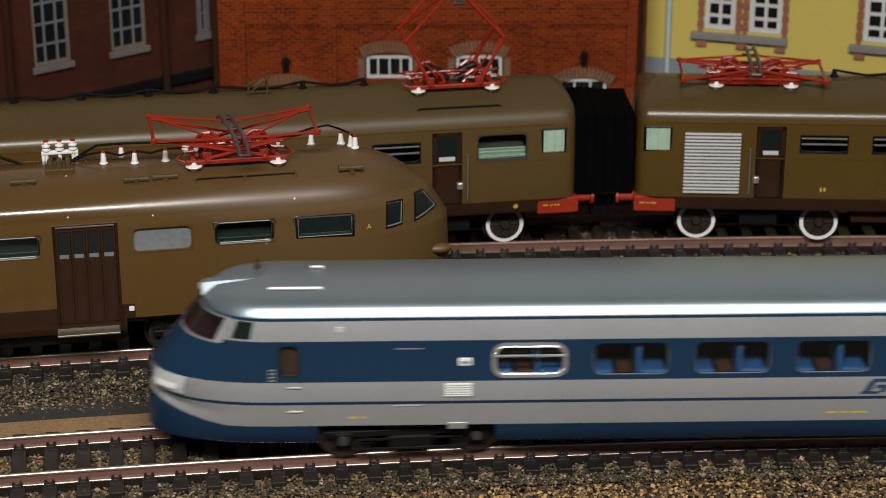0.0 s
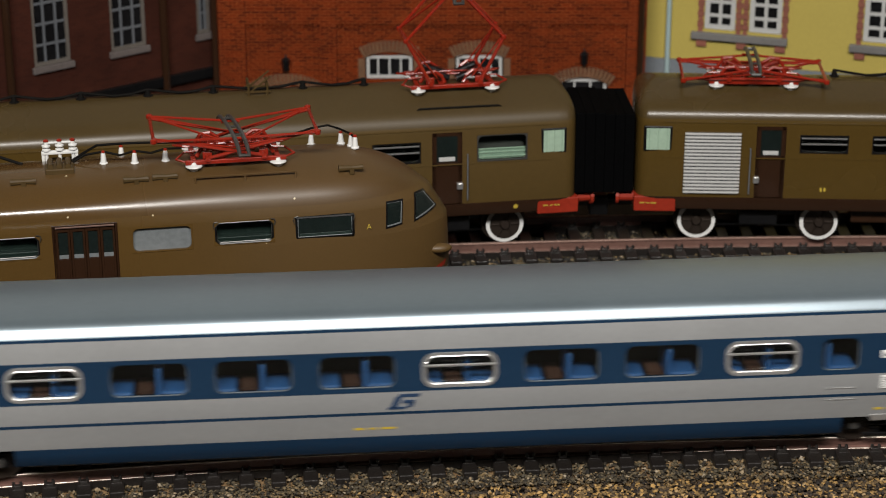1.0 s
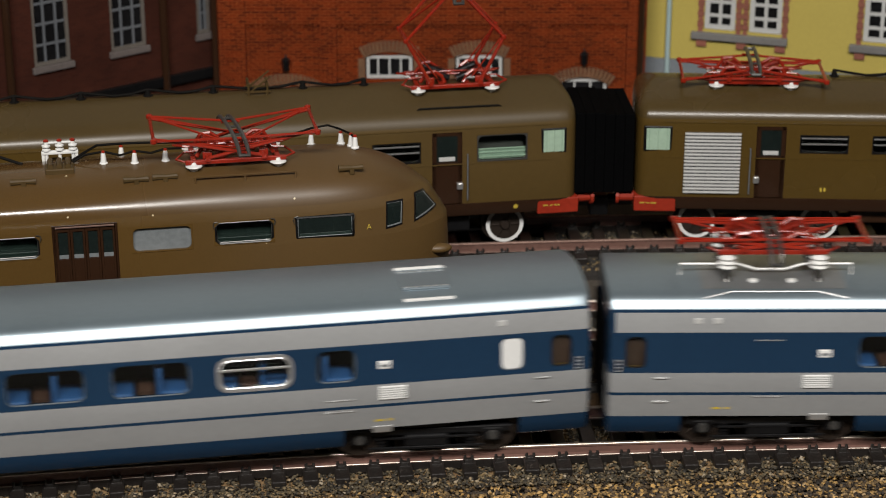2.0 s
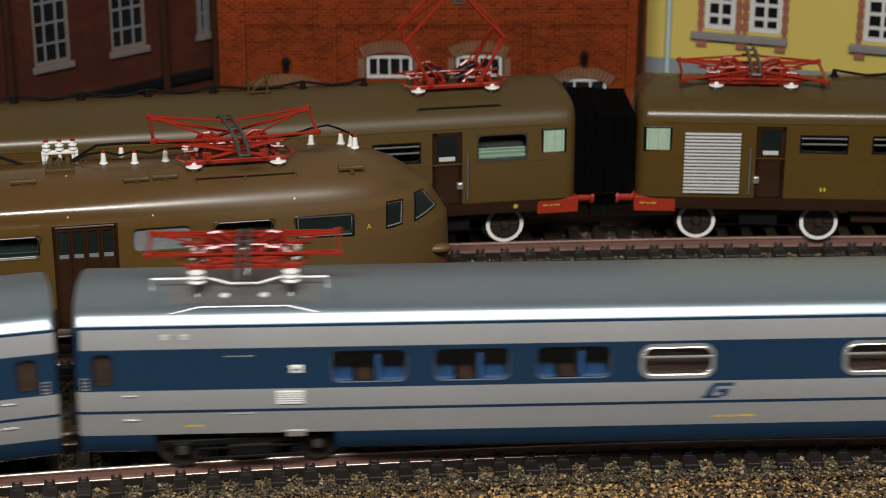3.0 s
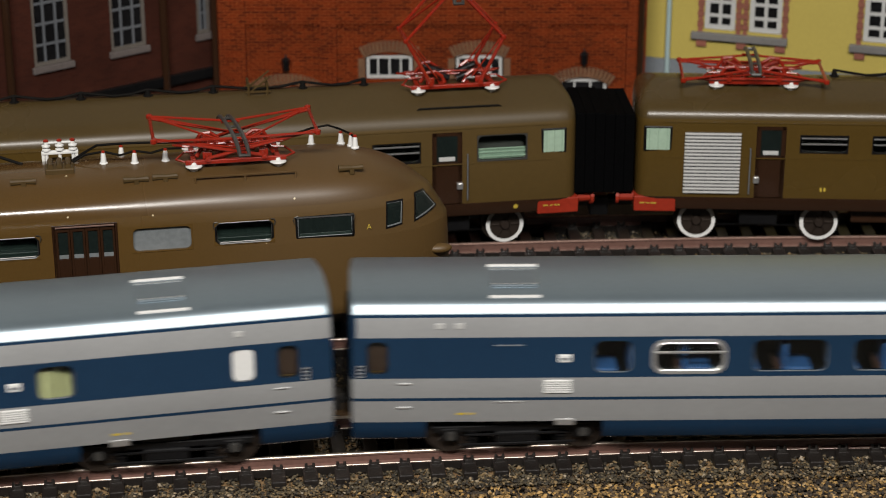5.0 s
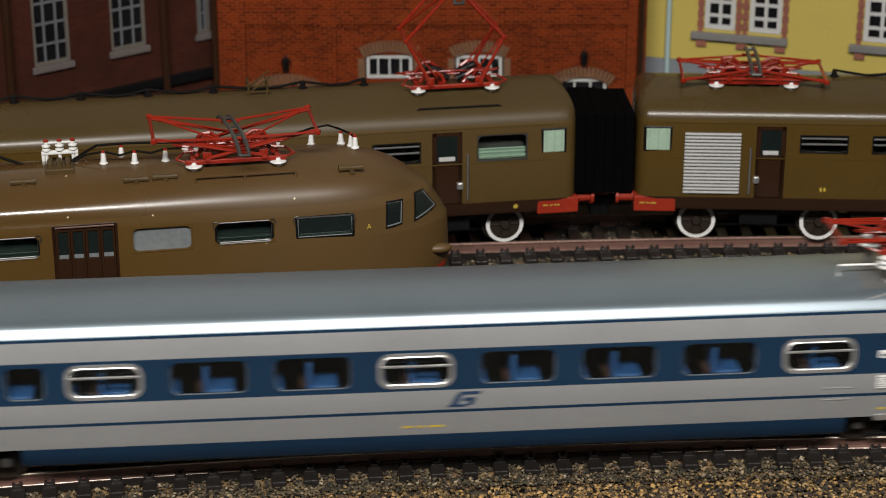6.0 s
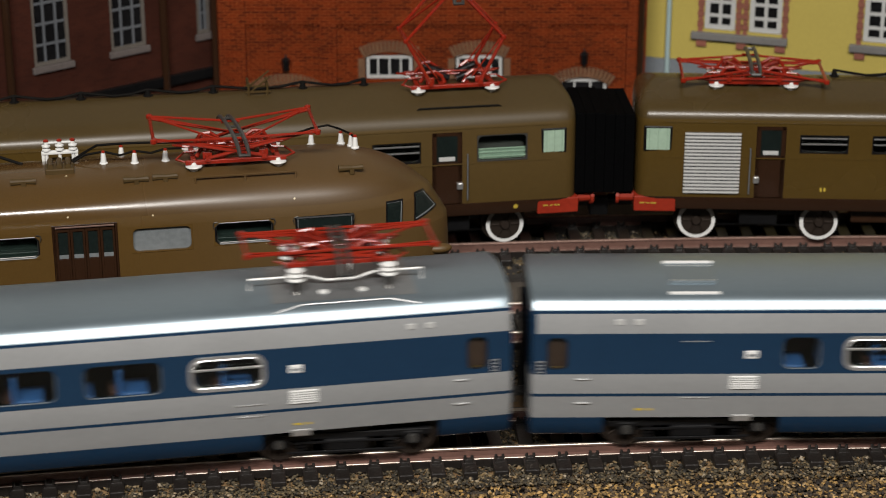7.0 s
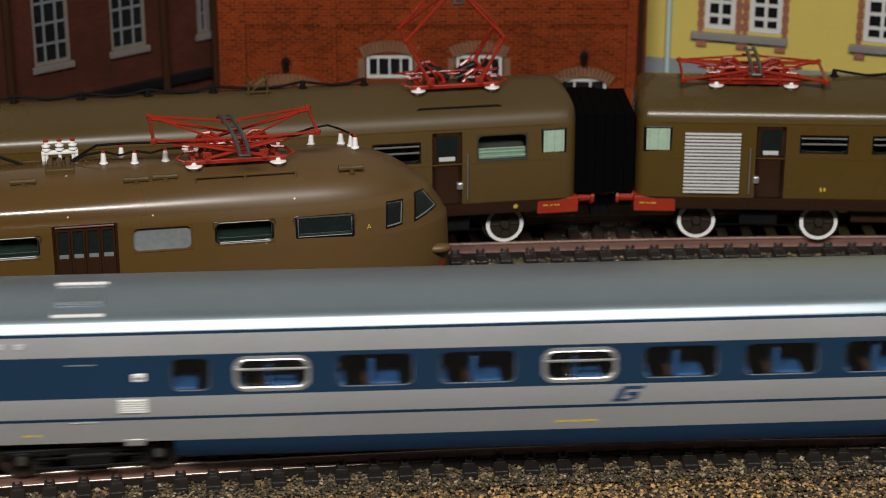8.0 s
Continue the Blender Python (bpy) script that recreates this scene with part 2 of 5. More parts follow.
def line(bm, pts, r, seg=6, mi=0):
    """One bent round bar through the points."""
    pts = [Vector(p) for p in pts]
    rings = []
    for i, p in enumerate(pts):
        d = (pts[min(i + 1, len(pts) - 1)] - pts[max(i - 1, 0)]).normalized()
        e = d.cross(Vector((0.02, 0.03, 1.0)) if abs(d.z) < 0.9 else Vector((1.0, 0.2, 0.0))).normalized()
        g = e.cross(d)
        rings.append([bm.verts.new(p + e * (r * math.cos(k * math.tau / seg)) - g * (r * math.sin(k * math.tau / seg))) for k in range(seg)])
    for a, b in zip(rings[:-1], rings[1:]):
        for k in range(seg):
            bm.faces.new((a[k], a[(k + 1) % seg], b[(k + 1) % seg], b[k])).material_index = mi
    bm.faces.new(rings[0][::-1]).material_index = mi
    bm.faces.new(rings[-1]).material_index = mi


def lathe(bm, cx, cy, z0, prof, seg=14, mi=0):
    """A turned shape about a vertical axis: prof rows (z, radius)."""
    rings = [[bm.verts.new((cx + r * math.cos(k * math.tau / seg), cy + r * math.sin(k * math.tau / seg), z0 + z)) for k in range(seg)] for z, r in prof]
    for a, b in zip(rings[:-1], rings[1:]):
        for k in range(seg):
            bm.faces.new((a[k], a[(k + 1) % seg], b[(k + 1) % seg], b[k])).material_index = mi
    bm.faces.new(rings[0][::-1]).material_index = mi
    bm.faces.new(rings[-1]).material_index = mi


def thing(name, label, category, group="", m=None):
    ob = new(name)
    ob.empty_display_size = 0.01
    if m is not None:
        ob.matrix_world = m
    return tagged(ob, label, category, group)


# ---------------------------------------------------------------- the tracks' plan
XT, YT, RC = 132.0, 421.145, 1388.6


def rail_point(u, off, straight):
    """Centre line at arc length u of the line that lies off mm outside the first one: point and heading."""
    if straight and u > 0:
        return XT + u, YT + off, 0.0
    r = RC + off
    a = u / r
    return XT + r * math.sin(a), YT - RC + r * math.cos(a), -a


def car_pose(u0, u1, off, straight):
    """Pose of a car whose bogies stand at u0 and u1; its origin lies over the first."""
    a, b = Vector(rail_point(u0, off, straight)[:2]), Vector(rail_point(u1, off, straight)[:2])
    d = b - a
    return Matrix.Translation((a.x * MM, a.y * MM, 0)) @ Matrix.Rotation(math.atan2(d.y, d.x), 4, "Z")


def lerp_profile(prof, z):
    for (z0, w0), (z1, w1) in zip(prof[:-1], prof[1:]):
        if z0 <= z <= z1:
            return w0 + (w1 - w0) * (z - z0) / (z1 - z0)
    return prof[-1][1]


def shell(bm, prof, x0, x1, end0, end1, breaks, holes, paint, n=9):
    """A car body lofted from levels (z, half width). end0, end1: (length at height z, power) of the rounded ends.
    breaks: cuts along the sides; holes: (x0, x1, z0, z1, side) left open; paint(zmid, where, x) gives the material slot."""
    xs = sorted(set([x0, x1] + [b for b in breaks if x0 < b < x1]))
    cols, kinds = [], []
    for k, x in enumerate(xs):
        kinds.append(("near", x))
    for k in range(1, n * 2):
        kinds.append(("end1", k / (2 * n)))
    for x in reversed(xs):
        kinds.append(("far", x))
    for k in range(1, n * 2):
        kinds.append(("end0", k / (2 * n)))
    rows = []
    for z, w in prof:
        ring = []
        for kind, v in kinds:
            if kind == "near":
                ring.append((v, -w, z))
            elif kind == "far":
                ring.append((v, w, z))
            else:
                ln, p = end1 if kind == "end1" else end0
                a = v * math.pi
                s, c = math.sin(a), math.cos(a)
                x = ln(z) * abs(s) ** (2 / p)
                y = w * abs(c) ** (2 / p) * (1 if c > 0 else -1)
                ring.append((x1 + x, -y, z) if kind == "end1" else (x0 - x, y, z))
        rows.append([bm.verts.new(q) for q in ring])
    m = len(kinds)
    for i in range(len(prof) - 1):
        zm = (prof[i][0] + prof[i + 1][0]) / 2
        for j in range(m):
            k = (j + 1) % m
            ka, kb = kinds[j], kinds[k]
            where = ka[0] if ka[0] == kb[0] else (ka[0] if ka[0].startswith("end") else kb[0])
            xm = (rows[i][j].co.x + rows[i][k].co.x) / 2
            if where in ("near", "far") and any(h[0] < xm < h[1] and h[2] < zm < h[3] and (len(h) < 5 or h[4] == where) for h in holes):
                continue
            f = bm.faces.new((rows[i][j], rows[i][k], rows[i + 1][k], rows[i + 1][j]))
            f.material_index = paint(zm, where, xm)
    bmesh.ops.remove_doubles(bm, verts=bm.verts, dist=0.002)
    bmesh.ops.dissolve_degenerate(bm, edges=bm.edges, dist=0.001)


def window_ring(bm, w, h, lean, inset, radius, depth, mi=0, proud=0.0):
    """A rectangular surround with a rounded opening in it. lean: how far the top lies further in (+y) than the foot."""
    inner, outer = [], []
    a, b = w / 2 - inset, h / 2 - inset
    for cx, cz, a0 in ((a - radius, b - radius, 0), (-a + radius, b - radius, 90), (-a + radius, -b + radius, 180), (a - radius, -b + radius, 270)):
        for k in range(5):
            t = radians(a0 + 90 * k / 4)
            x, z = cx + radius * math.cos(t), cz + radius * math.sin(t)
            inner.append((x, z))
            s = 1 / max(abs(math.cos(t)), abs(math.sin(t)), 1e-6)
            ox, oz = (math.copysign(w / 2, cx), math.copysign(h / 2, cz)) if k == 2 else ((math.copysign(w / 2, cx), z) if abs(math.cos(t)) > abs(math.sin(t)) else (x, math.copysign(h / 2, cz)))
            outer.append((ox, oz))
    y = lambda z: lean * (z / h)
    vo = [bm.verts.new((x, y(z) - proud, z)) for x, z in outer]
    vi = [bm.verts.new((x, y(z) - proud, z)) for x, z in inner]
    vd = [bm.verts.new((x, y(z) + depth, z)) for x, z in inner]
    k = len(vo)
    for i in range(k):
        j = (i + 1) % k
        for q in ((vo[i], vo[j], vi[j], vi[i]), (vi[i], vi[j], vd[j], vd[i])):
            try:
                bm.faces.new(q).material_index = mi
            except ValueError:
                pass


def rounded_band(bm, w, h, lean, radius, band, proud, depth):
    """A flat metal band with rounded outer and inner corners, standing proud of the wall."""
    rings = []
    for a, b, r, y in ((w / 2, h / 2, radius, depth), (w / 2, h / 2, radius, -proud), (w / 2 - band, h / 2 - band, radius - band * 0.6, -proud), (w / 2 - band, h / 2 - band, radius - band * 0.6, depth)):
        ring = []
        for cx, cz, a0 in ((a - r, b - r, 0), (r - a, b - r, 90), (r - a, r - b, 180), (a - r, r - b, 270)):
            for k in range(6):
                t = radians(a0 + 18 * k)
                x, z = cx + r * math.cos(t), cz + r * math.sin(t)
                ring.append(bm.verts.new((x, y + lean * z / h, z)))
        rings.append(ring)
    for p, q in zip(rings[:-1], rings[1:]):
        for i in range(len(p)):
            j = (i + 1) % len(p)
            bm.faces.new((p[i], p[j], q[j], q[i]))


def pane(bm, w, h, lean, y, mi=0, t=0.15):
    vs = box(bm, -w / 2, w / 2, y, y + t, -h / 2, h / 2, mi)
    for v in vs:
        v.co.y += lean * v.co.z / h

# ---------------------------------------------------------------- room and board


def room():
    for name, x0, x1, y0, y1, z0, z1 in (("floor", -2500, 2500, -2500, 1200, -140, -40.1), ("ceiling", -2500, 2500, -2500, 2500, 1600, 1700),
                                          ("wall_south", -2500, 2500, -2600, -2500, -140, 1600), ("wall_north", -2500, 2500, 1200, 1300, -140, 1600),
                                          ("wall_east", 2500, 2600, -2500, 1300, -140, 1600), ("wall_west", -2600, -2500, -2500, 1300, -140, 1600)):
        bm = bmesh.new()
        box(bm, x0, x1, y0, y1, z0, z1)
        tagged(part(name, bm, "wall"), "plain painted room " + name.split("_")[0], "room", kind="structure")
    bm = bmesh.new()
    box(bm, -1300, 1300, -300, 800, -40, -6.0)
    tagged(part("ground", bm, "board"), "dark gravel-covered layout board", "ground", kind="structure")


room()


def ribbon(bm, off, o0, o1, z0, z1, straight, u0=-480, u1=420, step=10, mi=0, mtop=None):
    """A bar that follows a track between the offsets o0 and o1 from its centre line."""
    prev = None
    u = u0
    while u <= u1:
        x, y, a = rail_point(u, off, straight)
        nx, ny = -math.sin(a), math.cos(a)
        ring = [bm.verts.new((x + nx * o, y + ny * o, z)) for o, z in ((o0, z0), (o0, z1), (o1, z1), (o1, z0))]
        if prev:
            for k in range(4):
                f = bm.faces.new((prev[k], ring[k], ring[(k + 1) % 4], prev[(k + 1) % 4]))
                f.material_index = mtop if (mtop is not None and k == 1) else mi
        else:
            bm.faces.new(ring)
        prev = ring
        u += step
    bm.faces.new(prev[::-1])


RAIL_SHAPE = [(-1.05, -2.62), (-1.05, -2.5), (-0.94, -2.37), (-0.3, -2.1), (-0.24, -0.85), (-0.46, -0.7), (-0.48, -0.42), (-0.46, -0.30), (-0.40, -0.19), (-0.31, -0.10), (-0.19, -0.04), (0.0, 0.0),
              (0.19, -0.04), (0.31, -0.10), (0.40, -0.19), (0.46, -0.30), (0.48, -0.42), (0.46, -0.7), (0.24, -0.85), (0.3, -2.1), (1.05, -2.4), (1.05, -2.62)]


def rail_bar(bm, off, c, straight, u0=-480, u1=420, step=6):
    """One rail: foot, web and a rounded head that trains have worn bright."""
    prev, u = None, u0
    while u <= u1:
        x, y, a = rail_point(u, off, straight)
        nx, ny = -math.sin(a), math.cos(a)
        ring = [bm.verts.new((x + nx * (c + o), y + ny * (c + o), z)) for o, z in RAIL_SHAPE]
        if prev:
            for k in range(len(ring)):
                j = (k + 1) % len(ring)
                f = bm.faces.new((prev[k], prev[j], ring[j], ring[k]))
                # the foot's near edge is steel too, put in for its line of glint
                f.material_index = 0 if 6 <= k <= 15 or k == 1 else 1
        prev = ring
        u += step


def sleeper_mesh():
    bm = bmesh.new()
    vs = box(bm, -1.55, 1.55, -15, 15, -4.9, -2.75, bevel=0.25)
    for s in (-1, 1):
        for q in (-1, 1):
            box(bm, -0.85, 0.85, s * 8.6 + q * 1.45 - 0.55, s * 8.6 + q * 1.45 + 0.55, -2.8, -2.0, bevel=0.15)
            for dx in (-0.75, 0.75):
                rod(bm, (dx, s * 8.6 + q * 1.6, -2.1), (dx, s * 8.6 + q * 1.45, -1.3), 0.42, 6, r2=0.3)
        box(bm, -1.2, 1.2, s * 8.6 - 2.6, s * 8.6 + 2.6, -2.8, -2.55, bevel=0.08)
    bmesh.ops.scale(bm, vec=(MM, MM, MM), verts=bm.verts)
    me = bpy.data.meshes.new("sleeper")
    bm.to_mesh(me)
    bm.free()
    me.materials.append(M["sleeper"])
    return me


SLEEPER = sleeper_mesh()


def track(off, straight, label, spacing, head="steel"):
    root = thing("railway_track", label, "track", "railway tracks")
    for s in (-1, 1):
        c = s * 8.6
        bm = bmesh.new()
        rail_bar(bm, off, c, straight, *((-1240, 1020) if straight else (-480, 420)))
        part("rail", bm, [head, "rust"], root, "rust-brown rail with a worn head", smooth=True)
        # the joint strip of the sleeper web under the rail
        bm = bmesh.new()
        ribbon(bm, off, c - 1.3, c + 1.3, -4.3, -2.65, straight)
        part("sleeper_web", bm, "sleeper", root)
    pitch, first = spacing
    u = first - 50 * pitch
    while u < 400:
        x, y, a = rail_point(u + random.uniform(-0.15, 0.15), off, straight)
        ob = place("sleeper", SLEEPER, root, at=(x, y, 0))
        ob.rotation_euler = (0, 0, a + radians(random.uniform(-0.6, 0.6)))
        u += pitch
    if straight:
        # the stretches out of view, joined
        bm = bmesh.new()
        for u0, u1 in ((-1236.0, u - 860 - 2 * pitch), (u, 1015.0)):
            while u0 < u1:
                x, y, a = rail_point(u0, off, straight)
                vs = box(bm, -1.55, 1.55, -15, 15, -5.9, -2.75)
                bmesh.ops.transform(bm, matrix=Matrix.Translation((x, y, 0)) @ Matrix.Rotation(a, 4, "Z"), verts=vs)
                u0 += pitch
        tagged(part("far_sleepers", bm, "sleeper", root), kind="stuff")
    return root


OFF_MID, OFF_FAR = 58.5, 115.5
track(0.0, True, "model railway track with brown rails on dark sleepers", (6.78, -127.8))
track(OFF_MID, False, "model railway track on a raised ballast bed", (6.85, -222.3))
track(OFF_FAR, False, "model railway track under the parked olive railcars", (6.62, -57.0), "dullsteel")


def bed(name, off, o0, o1, z, mat, label, skirt=0.0):
    bm = bmesh.new()
    ribbon(bm, off, o0, o1, -5.99, z, off == 0.0)
    tagged(part(name, bm, mat), label, "ground", kind="structure")


bed("track_bed_1", 0.0, -17, 25.5, -5.0, "cork", "tan cork underlay strip beneath the track")
bed("track_bed_2", 0.0, 25.5, 40.0, -5.2, "felt", "dark grey felt strip between the tracks")
bed("track_bed_3", OFF_MID, -18.0, 19, -4.6, "felt", "dark ballast bed under the middle track")
bed("track_bed_4", OFF_FAR, -22, 30, -4.6, "felt", "dark ballast bed under the rear track")


def stones(name, zones, mat, label, seed):
    """Loose stones: irregular little lumps, joined. zones: (off, o0, o1, u0, u1, z, size, per mm2, slope)."""
    rng = np.random.default_rng(seed)
    base = np.array([(1, 0, 0), (-1, 0, 0), (0, 1, 0), (0, -1, 0), (0, 0, 1), (0, 0, -1), (0.62, 0.62, 0.5), (-0.62, 0.6, 0.5), (-0.6, -0.62, 0.5), (0.62, -0.6, 0.5)], float)
    faces = np.array([(4, 6, 7), (4, 7, 8), (4, 8, 9), (4, 9, 6), (0, 6, 9), (2, 7, 6), (1, 8, 7), (3, 9, 8), (0, 2, 6), (2, 1, 7), (1, 3, 8), (3, 0, 9), (5, 2, 0), (5, 1, 2), (5, 3, 1), (5, 0, 3)])
    V, F, count = [], [], 0
    for off, o0, o1, u0, u1, z, size, dens, slope in zones:
        n = int((o1 - o0) * (u1 - u0) * dens)
        for _ in range(n):
            u, o = rng.uniform(u0, u1), rng.uniform(o0, o1)
            x, y, a = rail_point(u, off, off == 0.0)
            px, py = x - math.sin(a) * o, y + math.cos(a) * o
            s = size * rng.uniform(0.55, 1.25)
            r = s * 0.5 * rng.uniform(0.65, 1.25, (10, 1)) * np.array([rng.uniform(0.8, 1.4), rng.uniform(0.8, 1.2), rng.uniform(0.6, 0.95)])
            t = rng.uniform(0, math.tau)
            q = base * r
            c, si = math.cos(t), math.sin(t)
            tl = rng.normal(0, 0.3)
            q = np.c_[q[:, 0] * c - q[:, 1] * si, q[:, 0] * si + q[:, 1] * c, q[:, 2] + q[:, 0] * tl]
            V.append((q + (px, py, z + slope * (o - o0) + rng.uniform(-0.25, 0.3))) * MM)
            F.append(faces + count)
            count += 10
    me = bpy.data.meshes.new(name)
    me.from_pydata(np.concatenate(V).tolist(), [], np.concatenate(F).tolist())
    me.materials.append(M[mat])
    return tagged(new(name, me), label, "gravel", kind="stuff")


U0, U1 = -270, 10
stones("ballast", [(0.0, -18.5, 13.5, U0, U1, -4.4, 0.85, 2.2, 0), (0.0, -19.5, -14.2, U0, U1, -4.0, 0.8, 1.6, 0), (OFF_MID, -19, 12, -270, -160, -4.5, 0.8, 2.6, 0), (OFF_MID, -30, -19, -270, -160, -5.7, 0.78, 3.4, 0.11), (OFF_MID, -34, -30, -270, -160, -5.6, 0.6, 0.5, 0),
                   (OFF_MID, -32, 14, -160, 30, -4.9, 0.95, 1.1, 0), (OFF_FAR, -20, 20, -175, 30, -4.6, 1.1, 0.9, 0)], "ballast", "grey and tan track ballast stones", 3)
stones("gravel", [(0.0, -38, -17.0, U0, U1, -5.2, 1.15, 1.2, 0), (0.0, -38, -17.6, U0, U1, -4.8, 0.85, 1.2, 0)], "gravel", "golden and dark gravel beside the track", 5)

# ---------------------------------------------------------------- running gear


def wheel_mesh(r, ring):
    """A wheelset: axle along y, two spoked-looking discs with flanges."""
    bm = bmesh.new()
    rod(bm, (0, -9, 0), (0, 9, 0), 0.8, 10, mi=0)
    for s in (-1, 1):
        rod(bm, (0, s * 7.3, 0), (0, s * 7.9, 0), r + 0.9, 28, mi=0)
        rod(bm, (0, s * 7.9, 0), (0, s * 10.2, 0), r, 28, mi=0)
        rod(bm, (0, s * 10.2, 0), (0, s * 10.35, 0), r * 1.0, 28, mi=1 if ring else 0)
        rod(bm, (0, s * 10.35, 0), (0, s * 10.5, 0), r * 0.8, 28, mi=0)
        rod(bm, (0, s * 10.5, 0), (0, s * 11.4, 0), 1.5, 12, r2=1.0, mi=0)
        for k in range(6):
            a = k * math.tau / 6
            rod(bm, (1.6 * math.cos(a), s * 10.45, 1.6 * math.sin(a)), (r * 0.74 * math.cos(a), s * 10.45, r * 0.74 * math.sin(a)), 0.35, 5, mi=0)
    return bm


def bogie(car, x, base, r, ring, label):
    """Bogie about a pivot over the rails; its wheels turn in it."""
    bm = bmesh.new()
    for s in (-1, 1):
        y = s * (5.2 if ring else 11.5)
        box(bm, -base / 2 - 4, base / 2 + 4, y - 0.8, y + 0.8, 5.2, 6.8, bevel=0.3)
        box(bm, -4.5, 4.5, y - 1.1, y + 1.1, 2.6, 5.4, bevel=0.4)
        for q in (-1, 1):
            box(bm, q * base / 2 - 2, q * base / 2 + 2, y - 1.0, y + 1.0, 3.2, 6.4, bevel=0.4)
            for k in range(4):
                rod(bm, (q * (base / 2 - 4.6), y, 2.8 + k * 0.8), (q * (base / 2 - 4.6), y, 3.3 + k * 0.8), 1.1, 8)
        rod(bm, (-base / 2 + 2, y - s * -0.9, 2.4), (base / 2 - 2, y - s * -0.9, 2.4), 0.35, 6)
    box(bm, -5, 5, -12, 12, 4.5, 8.5, bevel=0.4)
    frame_ob = part("bogie", bm, "black", car, label, at=(x, 0, 0))
    if not ring:
        # bar added for a streak of light, and axle boxes, on the outer face
        bm = bmesh.new()
        rod(bm, (-base / 2 + 3, -12.5, 4.7), (base / 2 - 3, -12.5, 4.7), 0.3, 6)
        part("brake_rod", bm, "black", frame_ob)
        for q in (-1, 1):
            bm = bmesh.new()
            rod(bm, (q * base / 2, -12.4, 4.6), (q * base / 2, -13.0, 4.6), 1.2, 12, r2=0.9)
            part("axle_box", bm, "dark_metal", frame_ob)
    wheels = []
    for q in (-1, 1):
        wheels.append(part("wheelset", wheel_mesh(r, ring), ["wheel", "white"], frame_ob, "white-rimmed wheelset" if ring else "", at=(q * base / 2, 0, r)))
    return frame_ob, wheels


# ---------------------------------------------------------------- pantographs


